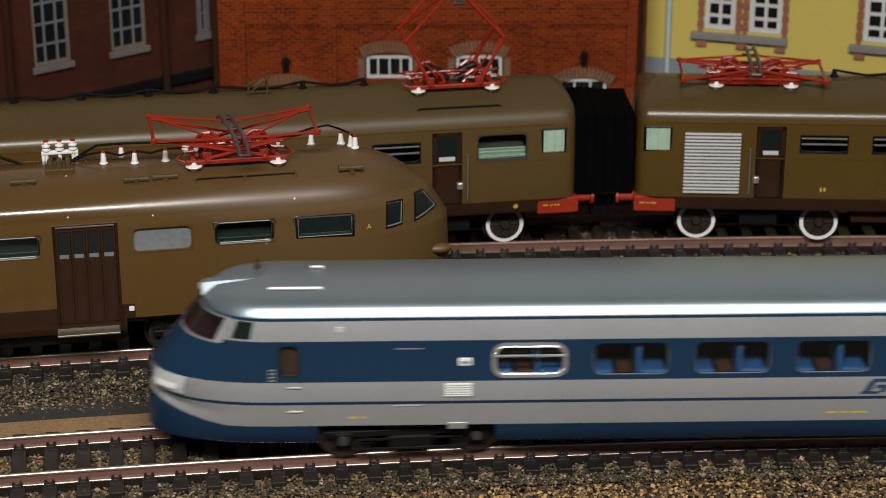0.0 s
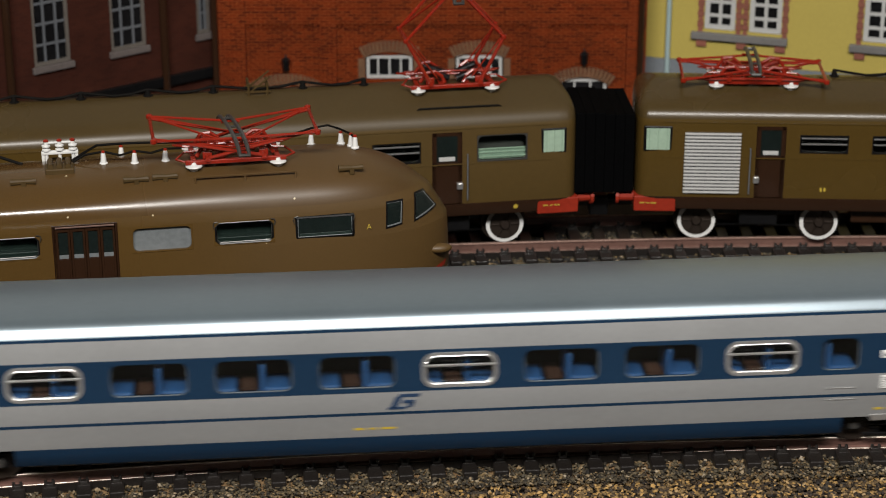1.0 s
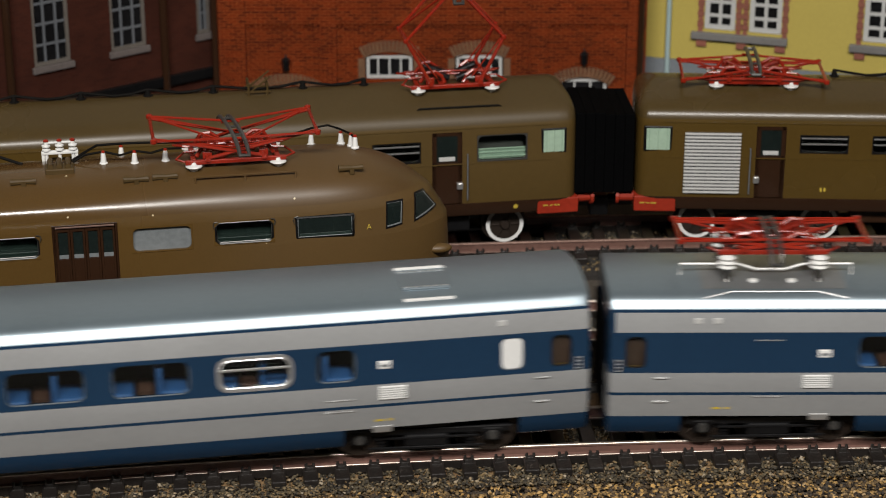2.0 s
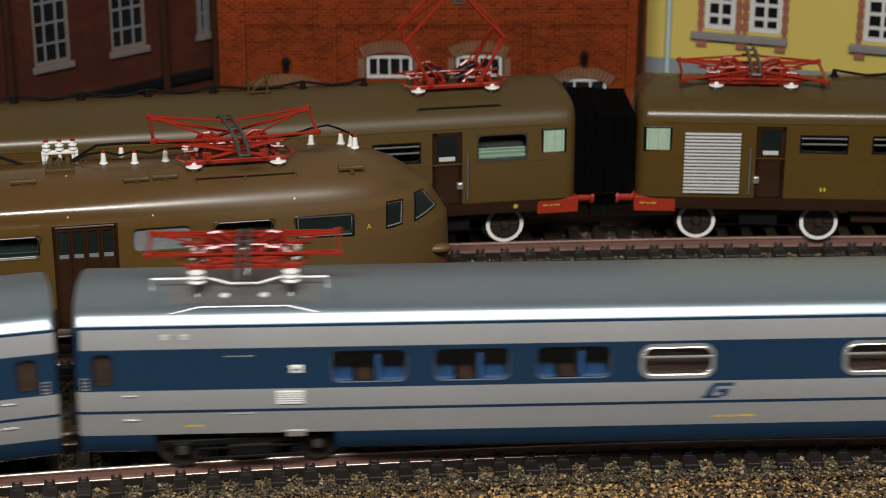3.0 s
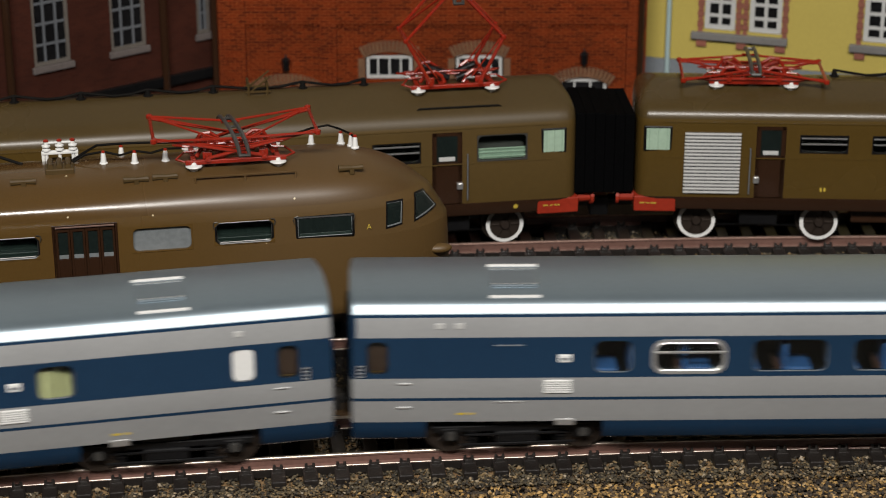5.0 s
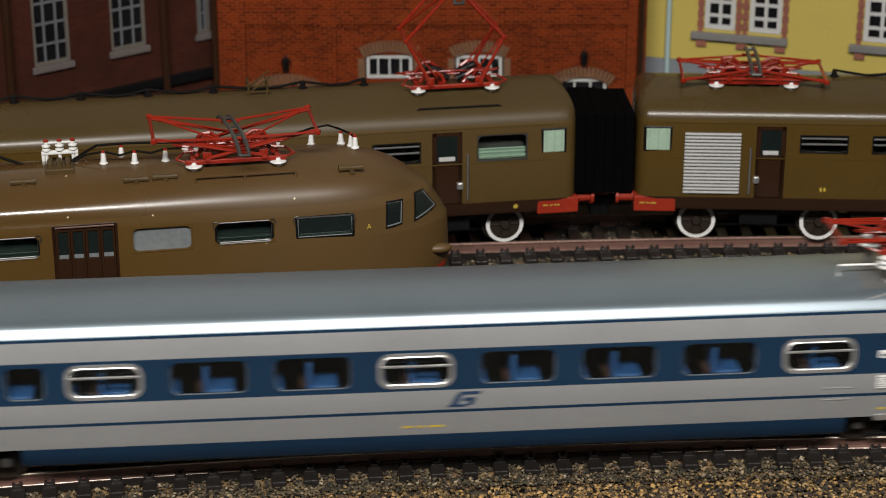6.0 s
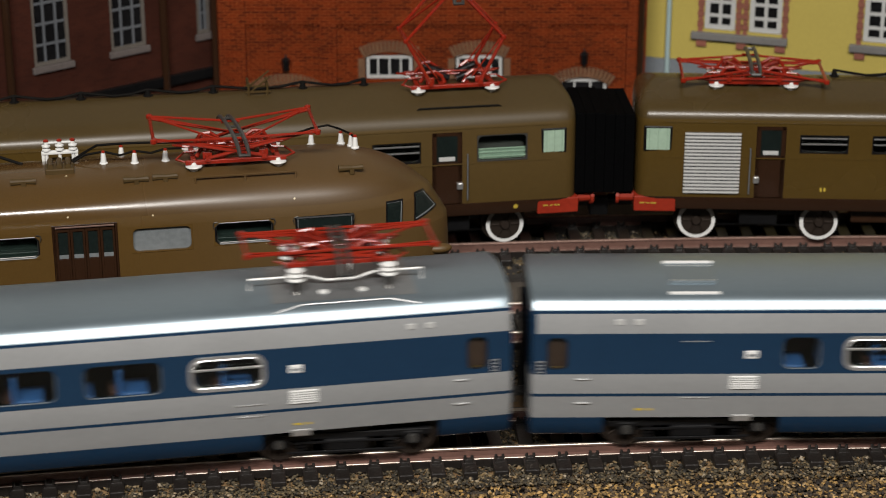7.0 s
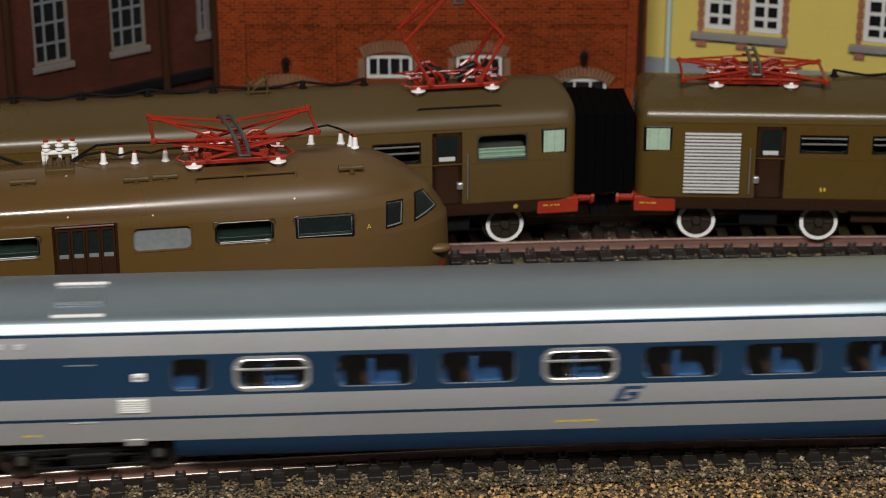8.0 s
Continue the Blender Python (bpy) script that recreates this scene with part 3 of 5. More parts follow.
def pantograph(parent, x, z, raised, grey_parts=False, length=36.0, lift=2.0, bow=0.0, skew=0.0):
    """Diamond current collector on white insulators, folded or raised."""
    root = new("pantograph")
    root.empty_display_size = 0.01
    root.parent = parent
    root.location = (x * MM, 0, z * MM)
    root["label"] = "red raised diamond pantograph" if raised else "red folded diamond pantograph on white insulators"
    for sx in (-1, 1):
        for sy in (-1, 1):
            bm = bmesh.new()
            lathe(bm, sx * 9.6, sy * 6.2, 0, [(0, 0.9), (0.35, 1.0), (0.7, 1.75), (1.0, 1.95), (1.25, 1.85), (1.4, 0.8), (1.9, 0.7), (2.2, 0.3)] if not grey_parts else [(0, 1.2), (0.5, 1.9), (1.0, 1.2), (1.5, 1.9), (2.0, 1.2), (2.5, 1.8), (3.1, 0.9)])
            part("insulator", bm, "white", root, "white ceramic insulator", smooth=True)
    zb = 1.4 if not grey_parts else 3.2
    bm = bmesh.new()
    for sy in (-1, 1):
        box(bm, -11.5, 11.5, sy * 6.2 - 0.5, sy * 6.2 + 0.5, zb, zb + 1.0, bevel=0.15)
    for sx in (-1, -0.35, 0.35, 1):
        box(bm, sx * 9.6 - 0.6, sx * 9.6 + 0.6, -6.2, 6.2, zb, zb + 0.9, bevel=0.15)
    for sx in (-1, 1):
        rod(bm, (sx * 6.4, -7.4, zb + 1.4), (sx * 6.4, 7.4, zb + 1.4), 0.65, 8)
        for sy in (-1, 1):
            box(bm, sx * 6.4 - 1.1, sx * 6.4 + 1.1, sy * 5.2 - 0.4, sy * 5.2 + 0.4, zb + 0.9, zb + 2.6, bevel=0.2)
    part("base_frame", bm, "red", root)
    # springs
    for sx in (-1, 1):
        for sy in (-1, 1):
            bm = bmesh.new()
            p0, p1 = Vector((sx * 1.0, sy * 2.2, zb + 1.3)), Vector((sx * 6.6, sy * 2.6, zb + 3.4))
            pts = []
            for k in range(61):
                t = k / 60
                a = t * math.tau * 10
                c = p0.lerp(p1, t)
                pts.append((c.x + 0.25 * math.sin(a), c.y + 0.95 * math.cos(a), c.z + 0.95 * math.sin(a)))
            line(bm, pts, 0.2, 4)
            rod(bm, p0, p1, 0.62 if raised else 0.35, 8)
            part("spring", bm, "black" if raised else "red", root)
    # bent levers beside the springs
    for sx in (-1, 1):
        for sy in (-1, 1):
            bm = bmesh.new()
            y = sy * 4.2
            line(bm, [(sx * 2.4, y, zb + 0.8), (sx * 3.2, y, zb + 2.6), (sx * 5.0, y, zb + 3.9), (sx * 7.2, y, zb + 3.6), (sx * 8.8, y, zb + 1.2)], 0.5, 6)
            part("lever", bm, "red", root)
            bm = bmesh.new()
            line(bm, [(sx * 11.3, sy * 6.2, zb + 0.6), (sx * 13.5, sy * 5.0, zb + 1.0), (sx * 11.5, sy * 2.0, zb + 1.6), (0, sy * 1.2, zb + 2.2)], 0.26, 6)
            part("tie_rod", bm, "red", root)
    # arms
    hw0, hw1 = 6.6, 6.0 if raised else (6.4 if grey_parts else 9.0)
    if raised:
        elbow, top = (12.6, zb + 12.8), (0.0, zb + 26.5)
    else:
        elbow, top = (length / 2, zb + lift), (0.0, zb + 1.6 + lift * 0.35)
    for sx in (-1, 1):
        bm = bmesh.new()
        hinge_x = sx * 6.4 if raised else -sx * 6.4
        for sy in (-1, 1):
            a, b = (hinge_x, sy * hw0, zb + 1.4), (sx * elbow[0], sy * (hw1 - (0 if raised else 1.6)), elbow[1])
            rod(bm, a, b, 0.52 if raised else 0.44, 7, r2=0.42 if raised else 0.32)
        rod(bm, (sx * elbow[0], -hw1 - 0.4, elbow[1]), (sx * elbow[0], hw1 + 0.4, elbow[1]), 0.42, 7)
        for sy in (-1, 1):
            rod(bm, (hinge_x * 0.7, sy * hw0 * 0.8, zb + 2.4), (sx * elbow[0], sy * (hw1 - 1.0), elbow[1] + 0.3), 0.2, 6)
        part("lower_arm", bm, "red", root)
        bm = bmesh.new()
        for sy in (-1, 1):
            e = (sx * elbow[0], sy * hw1, elbow[1])
            rod(bm, e, (-sx * (0.0 if raised else 2.2), sy * 6.0, top[1] + (0 if raised else 0.5 + bow * 0.6)), 0.42 if raised else 0.32, 6)
        rod(bm, (sx * elbow[0], hw1, elbow[1]), (0, -6, top[1]), 0.28, 6)
        for sy in (-1, 1):
            lathe(bm, sx * elbow[0], sy * hw1, elbow[1] - 0.6, [(0, 0.5), (0.2, 0.75), (1.0, 0.75), (1.2, 0.5)], 8)
        part("upper_arm", bm, "red", root)
    bm = bmesh.new()
    ys = [v * (1.15 if skew else 1.0) for v in (-11.5, -10, -8, -4, 0, 4, 8, 10, 11.5)]
    zs = [top[1] + 0.9 + bow - (abs(y) / 11) ** 4 * (1.3 if bow else 3.2) for y in ys]
    loop = [(-1.05 - y * skew, y, z) for y, z in zip(ys, zs)] + [(1.05 - y * skew, y, z) for y, z in zip(ys[::-1], zs[::-1])]
    line(bm, loop + loop[:2], 0.5, 6)
    part("collector_head", bm, "dark_metal", root, "grey metal collector bow")
    for y in (-6, 0, 6):
        bm = bmesh.new()
        rod(bm, (-0.9 - y * skew, y, top[1] + 0.7 + bow), (0.9 - y * skew, y, top[1] + 0.7 + bow), 0.3, 6)
        part("bow_rung", bm, "dark_metal", root)
    return root


# ---------------------------------------------------------------- the moving blue and silver train
BLUE_PROF = [(5.05, 13.2), (5.7, 13.9), (8.25, 14.45), (9.6, 14.7), (11.2, 14.9), (12.2, 15.0), (13.2, 15.1), (14.0, 15.18), (14.7, 15.24), (15.4, 15.3), (19.9, 15.38), (20.5, 15.25), (28.2, 14.8), (28.8, 14.72), (32.9, 13.8), (33.5, 13.6),
             (33.9, 13.35), (34.5, 12.94), (35.1, 12.50), (35.7, 11.98), (36.15, 11.15), (36.5, 9.8), (36.9, 7.4), (37.15, 4.8), (37.3, 2.4), (37.35, 0.0)]
DROP = 0.65   # the bodies sit this much lower on their bogies than the levels above


def blue_paint(z, where, x):
    if z < 9.6:
        return 1
    if where == "end0" and 28.8 < z < 33.5 and x < 13.5:
        return 1
    if 14.7 < z < 15.4 or 19.9 < z < 28.8 or 32.9 < z < 33.5:
        return 1
    return 0 if z < 33.5 else 2


WIN_Z, WIN_H = 24.35, 7.7
LEAN = 0.45


def shared(bm, mats):
    bmesh.ops.scale(bm, vec=(MM, MM, MM), verts=bm.verts)
    me = bpy.data.meshes.new("shared")
    bm.to_mesh(me)
    bm.free()
    for m in mats:
        me.materials.append(M[m])
    return me


def make_window_meshes():
    out = {}
    for kind, w, mi in (("plain", 16.2, "blue"), ("bars", 15.7, "blue"), ("small", 8.6, "blue"), ("creamy", 8.2, "blue"), ("long", 15.6, "blue"), ("door", 5.0, "blue"), ("lamp", 5.4, "blue")):
        bm = bmesh.new()
        h = WIN_H
        window_ring(bm, w, h, LEAN, 0.35, 1.7 if w > 8 else 1.3, 0.9)
        frame_me = shared(bm, [mi])
        bm = bmesh.new()
        pane(bm, w - 0.4, h - 0.4, LEAN, 0.75)
        pane_me = shared(bm, ["glass"])
        bm = bmesh.new()
        if kind == "bars":
            rounded_band(bm, w - 0.1, h - 0.1, LEAN, 2.6, 0.8, 0.2, 0.5)
            for a, b, rad, rr, yy in ((w / 2 - 0.85, h / 2 - 0.85, 2.0, 0.14, -0.16),):
                loop = []
                for cx, cz, a0 in ((a - rad, b - rad, 0), (-a + rad, b - rad, 90), (-a + rad, -b + rad, 180), (a - rad, -b + rad, 270)):
                    for k in range(6):
                        t = radians(a0 + 18 * k)
                        x, z = cx + rad * math.cos(t), cz + rad * math.sin(t)
                        loop.append((x, yy + LEAN * z / h, z))
                line(bm, loop + loop[:2], rr, 6)
            rod(bm, (-w / 2 + 0.5, -0.1 + LEAN * 0.1, 0.95), (w / 2 - 0.5, -0.1 + LEAN * 0.1, 0.95), 0.3, 6)
        else:
            window_ring(bm, w - 0.55, h - 0.55, LEAN, 0.22, 1.45, 0.4, proud=-0.25)
        trim_me = shared(bm, ["chrome"] if kind == "bars" else ["black" if kind == "door" else "frost"])
        out[kind] = (frame_me, pane_me, trim_me, w)
    return out


WINDOWS = make_window_meshes()


def bar_text(bm, x, y, z, words, h, gap=0.5):
    """Unreadable writing as a row of small bars."""
    for w in words:
        box(bm, x, x + w, y - 0.04, y + 0.04, z, z + h)
        x += w + gap


def seat_mesh():
    bm = bmesh.new()
    box(bm, -2.2, 3.2, -3.6, 3.6, -0.2, 1.6, bevel=0.5)
    vs = box(bm, -3.2, -2.0, -3.6, 3.6, 0.4, 6.9, bevel=0.45)
    return shared(bm, ["seatblue"])


SEAT = seat_mesh()


def blue_car(length, windows, grilles, markers, lamps, doors, bogies, panto, nose, logo, seat_flip, label):
    """One car; x runs from its front gap (0) to its rear gap (length)."""
    root = thing("railcar", label, "train car", "cars of the moving train")
    root["drop"] = DROP
    buffet = 0 < panto < 100
    bm = bmesh.new()
    x0, x1 = (4.3, length - 4.3)
    flat = (lambda z: 1.6, 5.0)
    end0 = flat
    if nose:
        x0 = 27.0
        setback = lambda z: np.interp(z, [5, 7, 9.5, 12.5, 15, 17, 20, 24, 28, 33, 34.5, 36.2, 37.35], [-0.9, -1.0, -0.1, 1.9, 0.6, -0.7, 0.4, 3.6, 7.4, 11.7, 11.9, 14.6, 24.5])
        end0 = (lambda z: 27.0 - setback(z), 2.25)
    breaks, holes = [], []
    every = [(x, k) for x, k in windows] + [(x, "door") for x in doors] + [(x, "lamp") for x in lamps]
    for x, k in every:
        w = WINDOWS[k][3]
        breaks += [x - w / 2, x + w / 2]
        for sd in ("near", "far"):
            holes.append((x - w / 2, x + w / 2, WIN_Z - WIN_H / 2, WIN_Z + WIN_H / 2, sd))
    # wheel cut-outs in the skirt
    for b in bogies:
        breaks += [b - 20, b - 18.5, b + 18.5, b + 20]
        holes.append((b - 18.5, b + 18.5, 0, 10.2))
    shell(bm, BLUE_PROF, x0, x1, end0, flat, breaks, holes, blue_paint)
    if nose:
        # the lower stripe sweeps up towards the tip
        for v in bm.verts:
            x, z = v.co.x, v.co.z
            if x < 17 and 5.05 < z < 14.7:
                v.co.z += 4.3 * max(0.0, 1 - max(x, 0.0) / 17) ** 1.3 * ((z - 5.05) / 4.55 if z < 9.65 else (14.7 - z) / 5.1)
    part("body", bm, ["silver", "blue", "roofgrey"], root, "silver-grey body with dark blue window band and grey roof", smooth=True)
    bm = bmesh.new()
    box(bm, 8 if not nose else 26, length - 6, -12.8, 12.8, 10.4, 11.6)
    box(bm, 8 if not nose else 26, length - 6, 1.5, 2.0, 11.6, 33)
    part("interior", bm, "interior", root, "dark interior floor and wall")
    side = lambda z: -lerp_profile(BLUE_PROF, z)
    yw = side(WIN_Z)
    for x, k in every:
        fm, pm, tm, w = WINDOWS[k]
        win = place("window", fm, root, {"bars": "opening window with bright metal frame and bar", "lamp": "white lit frosted window"}.get(k, ""), at=(x, yw, WIN_Z))
        pn = place("pane", pm, win)
        pn.visible_shadow = False
        place("trim", tm, win)
        back = place("window", fm, root, at=(x, -yw, WIN_Z))
        back.rotation_euler = (0, 0, math.pi)
        if k in ("plain", "small") or (k == "bars" and not buffet):
            for q in ((-6.6, 0), (4.4, 0)) if k != "small" else ((0.5, 0),):
                place("seat", SEAT, root, at=(x + q[0] - (2.5 if seat_flip else 0), -9.8, 19.4))
            if k != "small":
                bm = bmesh.new()
                box(bm, x - 2.6, x + 0.6, -12.6, -6, 20.2, 20.9)
                part("table", bm, "wood", root)
        if k == "bars" and buffet:
            bm = bmesh.new()
            box(bm, x - 7, x + 7, yw + 2.4, yw + 2.7, 20.4, 26.6)
            part("buffet_panel", bm, "wood", root, "brown wooden interior panel")
        if k == "lamp":
            bm = bmesh.new()
            box(bm, x - w / 2 + 0.5, x + w / 2 - 0.5, yw + 0.35, yw + 0.6, 20.9, 27.8, bevel=0.1)
            part("blind", bm, "white", root, "frosted white toilet window pane")
        if k == "long":
            # kitchen: a cream worktop unit well inside, a brown box on it
            bm = bmesh.new()
            box(bm, x - w / 2 - 0.6, x + w / 2 + 0.6, yw + 2.2, yw + 7.0, 18.0, 25.0, bevel=0.5)
            part("kitchen_unit", bm, "cream", root, "pale cream kitchen unit")
            bm = bmesh.new()
            box(bm, x - w / 2 + 0.2, x - w / 2 + 3.6, yw + 1.4, yw + 2.1, 19.5, 22.4, bevel=0.3)
            part("kitchen_box", bm, "wood", root, "brown box")
        if k == "creamy":
            folds = ((-3.6, 0.4, 25.6), (0.5, 1.9, 24.2), (2.1, 3.0, 22.4)) if x < 215 else ((-3.6, -0.4, 26.2), (-0.2, 1.2, 26.8), (1.4, 3.2, 25.6))
            for f0, f1, top in folds:
                bm = bmesh.new()
                box(bm, x + f0, x + f1, yw + 2.0 + 0.3 * f1, yw + 4.0, 18.5, top, bevel=0.35)
                part("kitchen_unit", bm, "cream", root, "pale cream kitchen unit")
        if k == "door":
            bm = bmesh.new()
            box(bm, x - 2.2, x + 2.2, yw + 1.6, yw + 2.0, 20.9, 27.8)
            part("door_panel", bm, "door_lining", root)
            bm = bmesh.new()
            box(bm, x - 1.5, x + 1.5, yw + 0.6, yw + 0.9, 20.9, 21.2)
            part("door_sill", bm, "brass", root)
            q = -1 if x < length / 2 else 1
            bm = bmesh.new()
            for dx in (2.9, 4.2):
                rod(bm, (x + q * dx, yw - 0.5, 20.2), (x + q * dx, yw - 0.5, 23.0), 0.14, 6)
            for zz in (20.4, 21.2, 22.0, 22.8):
                rod(bm, (x + q * 2.9, yw - 0.5, zz), (x + q * 4.2, yw - 0.5, zz), 0.14, 6)
            part("handrail", bm, "chrome", root)
    for g, mdx in zip(grilles, markers):
        rear = g > length / 2
        gc = g + (0.7 if rear else 0.2)
        bm = bmesh.new()
        box(bm, gc - 2.9, gc + 2.9, side(18) - 0.12, side(18) + 0.4, 16.3, 19.4, bevel=0.1)
        lv = part("louvre", bm, "white", root, "bright white ventilation louvre")
        for k in range(6):
            z = 16.6 + k * 0.5
            bm = bmesh.new()
            box(bm, gc - 2.75, gc + 2.75, side(18) - 0.4, side(18), z, z + 0.22)
            part("slat", bm, "white", lv)
        bm = bmesh.new()
        box(bm, g + mdx - 1.4, g + mdx + 1.4, side(24) - 0.2, side(24) + 0.5, 23.2, 25.0, bevel=0.25)
        mk = part("marker", bm, "white", root, "small white square fitting")
        bm = bmesh.new()
        box(bm, g + mdx - 0.8, g + mdx + 0.8, side(24) - 0.3, side(24), 23.8, 24.3)
        part("marker_slot", bm, "frost", mk)
        for dx, z in ((-13.4, 16.7), (-13.4, 14.0)) if rear else ((-13, 27.0), (-13, 14.2)):
            bm = bmesh.new()
            box(bm, g + dx, g + dx + 6.0, side(z) - 0.12, side(z) + 0.2, z, z + 0.2)
            part("rain_strip", bm, "chrome", root)
    for b in bogies:
        bm = bmesh.new()
        s = 1 if b < length / 2 else -1
        for dx, z, w in ((-23, 18.6, 3.0), (-23, 13.0, 3.0)):
            box(bm, b + s * dx - w / 2, b + s * dx + w / 2, side(z) - 0.3, side(z) + 0.2, z, z + 0.25, bevel=0.08)
        part("step_grip", bm, "chrome", root)
        bm = bmesh.new()
        box(bm, b + s * 10.5 - 2, b + s * 10.5 + 2, side(9) - 0.3, side(9) + 1.5, 8.6, 10.2, bevel=0.2)
        part("footstep", bm, "chrome", root)
        # destination light above the window band
        bm = bmesh.new()
        cx = b - s * 13 + (1.6 if s < 0 else -0.6)
        for dx in ((0,) if nose or (s < 0 and lamps) else (-2.0, 2.0)):
            box(bm, cx + dx - 0.9, cx + dx + 0.9, side(31) - 0.25, side(31) + 0.2, 30.6, 31.8, bevel=0.12)
        part("class_plate", bm, "frame_white", root)
        # roof hatch
        if (not panto or abs(panto - b) > 40) and not (nose and b < 100):
            bm = bmesh.new()
            for y, z in ((-10.9, 36.35), (3.0, 37.5)):
                bm = bmesh.new()
                box(bm, b - 5.3, b + 5.3, y - 0.35, y + 0.35, z - 0.5, z + 0.2, bevel=0.12)
                part("roof_rail", bm, "white", root, "white roof strip")
            bm = bmesh.new()
            box(bm, b - 4.9, b + 4.9, -7.4, 1.4, 36.0, 37.42, bevel=0.25)
            hatch = part("roof_hatch", bm, "roofgrey", root)
            for y in (-6.9, 1.0):
                for k in range(5):
                    bm = bmesh.new()
                    xk = b - 4.0 + k * 2.0
                    box(bm, xk - 0.55, xk + 0.55, y - 0.15, y + 0.15, 37.35, 37.56)
                    part("hatch_clip", bm, "chrome", hatch)
    for x in [b - 12 for b in bogies] + [length / 2 - 8]:
        bm = bmesh.new()
        bar_text(bm, x, side(11.6), 11.3, (2.2, 1.4, 3.2) if x == length / 2 - 8 else (1.8, 0.9), 0.5, 0.9)
        part("lettering", bm, "yellow", root)
    if logo:
        bm = bmesh.new()
        z0, y0 = 16.0, side(18) - 0.08
        for a, b2, c, d in ((0, 4.4, 2.7, 3.4), (-0.4, 1.0, 0.3, 2.8), (1.6, 4.0, 1.3, 2.0), (3.0, 4.2, 0.4, 1.5), (-0.8, 3.0, 0.0, 0.5)):
            vs = box(bm, logo + a, logo + b2, y0 - 0.04, y0 + 0.1, z0 + c, z0 + d)
            for v in vs:
                v.co.x += (v.co.z - z0) * 0.5
        part("emblem", bm, "printblue", root, "dark blue slanted emblem shape")
    # gangway tunnel on the leading end of a trailing car, and the coupling bar below it
    if not nose:
        for k in range(2):
            bm = bmesh.new()
            x = 1.8 + k * 1.3
            box(bm, x, x + 1.2, -8.6 + (k % 2) * 0.5, 8.6 - (k % 2) * 0.5, 9.0, 29.5 - (k % 2) * 0.5, bevel=0.2)
            part("gangway_bellows", bm, "bellows", root, "black ribbed gangway bellows")
    bm = bmesh.new()
    rod(bm, (length - 6.0, 0, 7.6), (length + 3.5, 0, 7.6), 1.1, 8)
    box(bm, length - 0.8, length + 0.8, -2.2, 2.2, 5.8, 9.2, bevel=0.3)
    part("coupler", bm, "dark_metal", root)
    # underframe
    bm = bmesh.new()
    box(bm, bogies[0] + 22, bogies[1] - 22, -12.2, 12.2, 4.2, 9.5, bevel=0.5)
    box(bm, bogies[0] - 20, bogies[1] + 20, -7, 7, 9.0, 10.4)
    part("underframe", bm, "black", root)
    if nose:
        bm = bmesh.new()
        for y, z, xa in ((-6.8, 37.35, 25.8), (4.0, 37.6, 34.4)):
            line(bm, [(xa, y, z - 0.6), (xa, y, z), (36.8, y, z), (36.8, y, z - 0.6)], 0.32, 6)
        part("roof_rail", bm, "white", root)
        bm = bmesh.new()
        lathe(bm, 23.0, 4.5, 36.0, [(0, 0.7), (1.0, 0.7), (1.2, 0.5), (3.4, 0.5), (3.6, 0.2)], 10)
        part("roof_horn", bm, "brass", root, "small yellowish roof horn")
    if panto:
        pantograph(root, panto, 39.0, False, True, 38.8, 3.0)
        for dx in (-9.6, 9.6):
            for y in (-6.2, 6.2):
                bm = bmesh.new()
                lathe(bm, panto + dx, y, 36.0, [(0, 1.3), (1.0, 1.1), (1.6, 0.7), (3.0, 0.7), (3.75, 1.0)], 10)
                part("roof_mount", bm, "dark_metal", root)
        bm = bmesh.new()
        for y, zz in ((-3.6, 39.6),):
            line(bm, [(panto - 19, y, zz - 2.8), (panto - 19, y, zz), (panto - 7, y, zz), (panto - 3, y, zz - 1.2), (panto + 3, y, zz - 1.2), (panto + 7, y, zz), (panto + 17, y, zz), (panto + 17, y, zz - 2.8)], 0.28, 6)
        part("roof_conduit", bm, "white", root, "white roof conduit")
        bm = bmesh.new()
        line(bm, [(panto - 15, -12.4, 35.5), (panto - 9, -11.2, 36.5), (panto + 9, -11.2, 36.5), (panto + 15, -12.4, 35.5)], 0.2, 6)
        part("roof_step", bm, "silver", root)
        for dx in (-4, 4):
            bm = bmesh.new()
            lathe(bm, panto + dx, -6.6, 36.8, [(0, 1.0), (0.4, 1.0), (0.7, 0.4)], 10)
            part("roof_boss", bm, "white", root)
        # bare silver plate under the collector
        bm = bmesh.new()
        lv = [(z, w) for z, w in BLUE_PROF if z > 36.4]
        sect = [(-w, z + 0.06) for z, w in lv] + [(w, z + 0.06) for z, w in lv[-2::-1]]
        cols = [[bm.verts.new((panto + dx, y, z)) for y, z in sect] for dx in (-15.0, 15.0)]
        for i in range(len(sect) - 1):
            bm.faces.new((cols[0][i], cols[1][i], cols[1][i + 1], cols[0][i + 1]))
        part("roof_plate", bm, "plate", root, "silver-grey roof plate", smooth=True)
    if nose:
        blue_nose(root)
    gear = [bogie(root, b, 28.0, 5.2, False, "dark two-axle bogie") for b in bogies]
    return root, gear


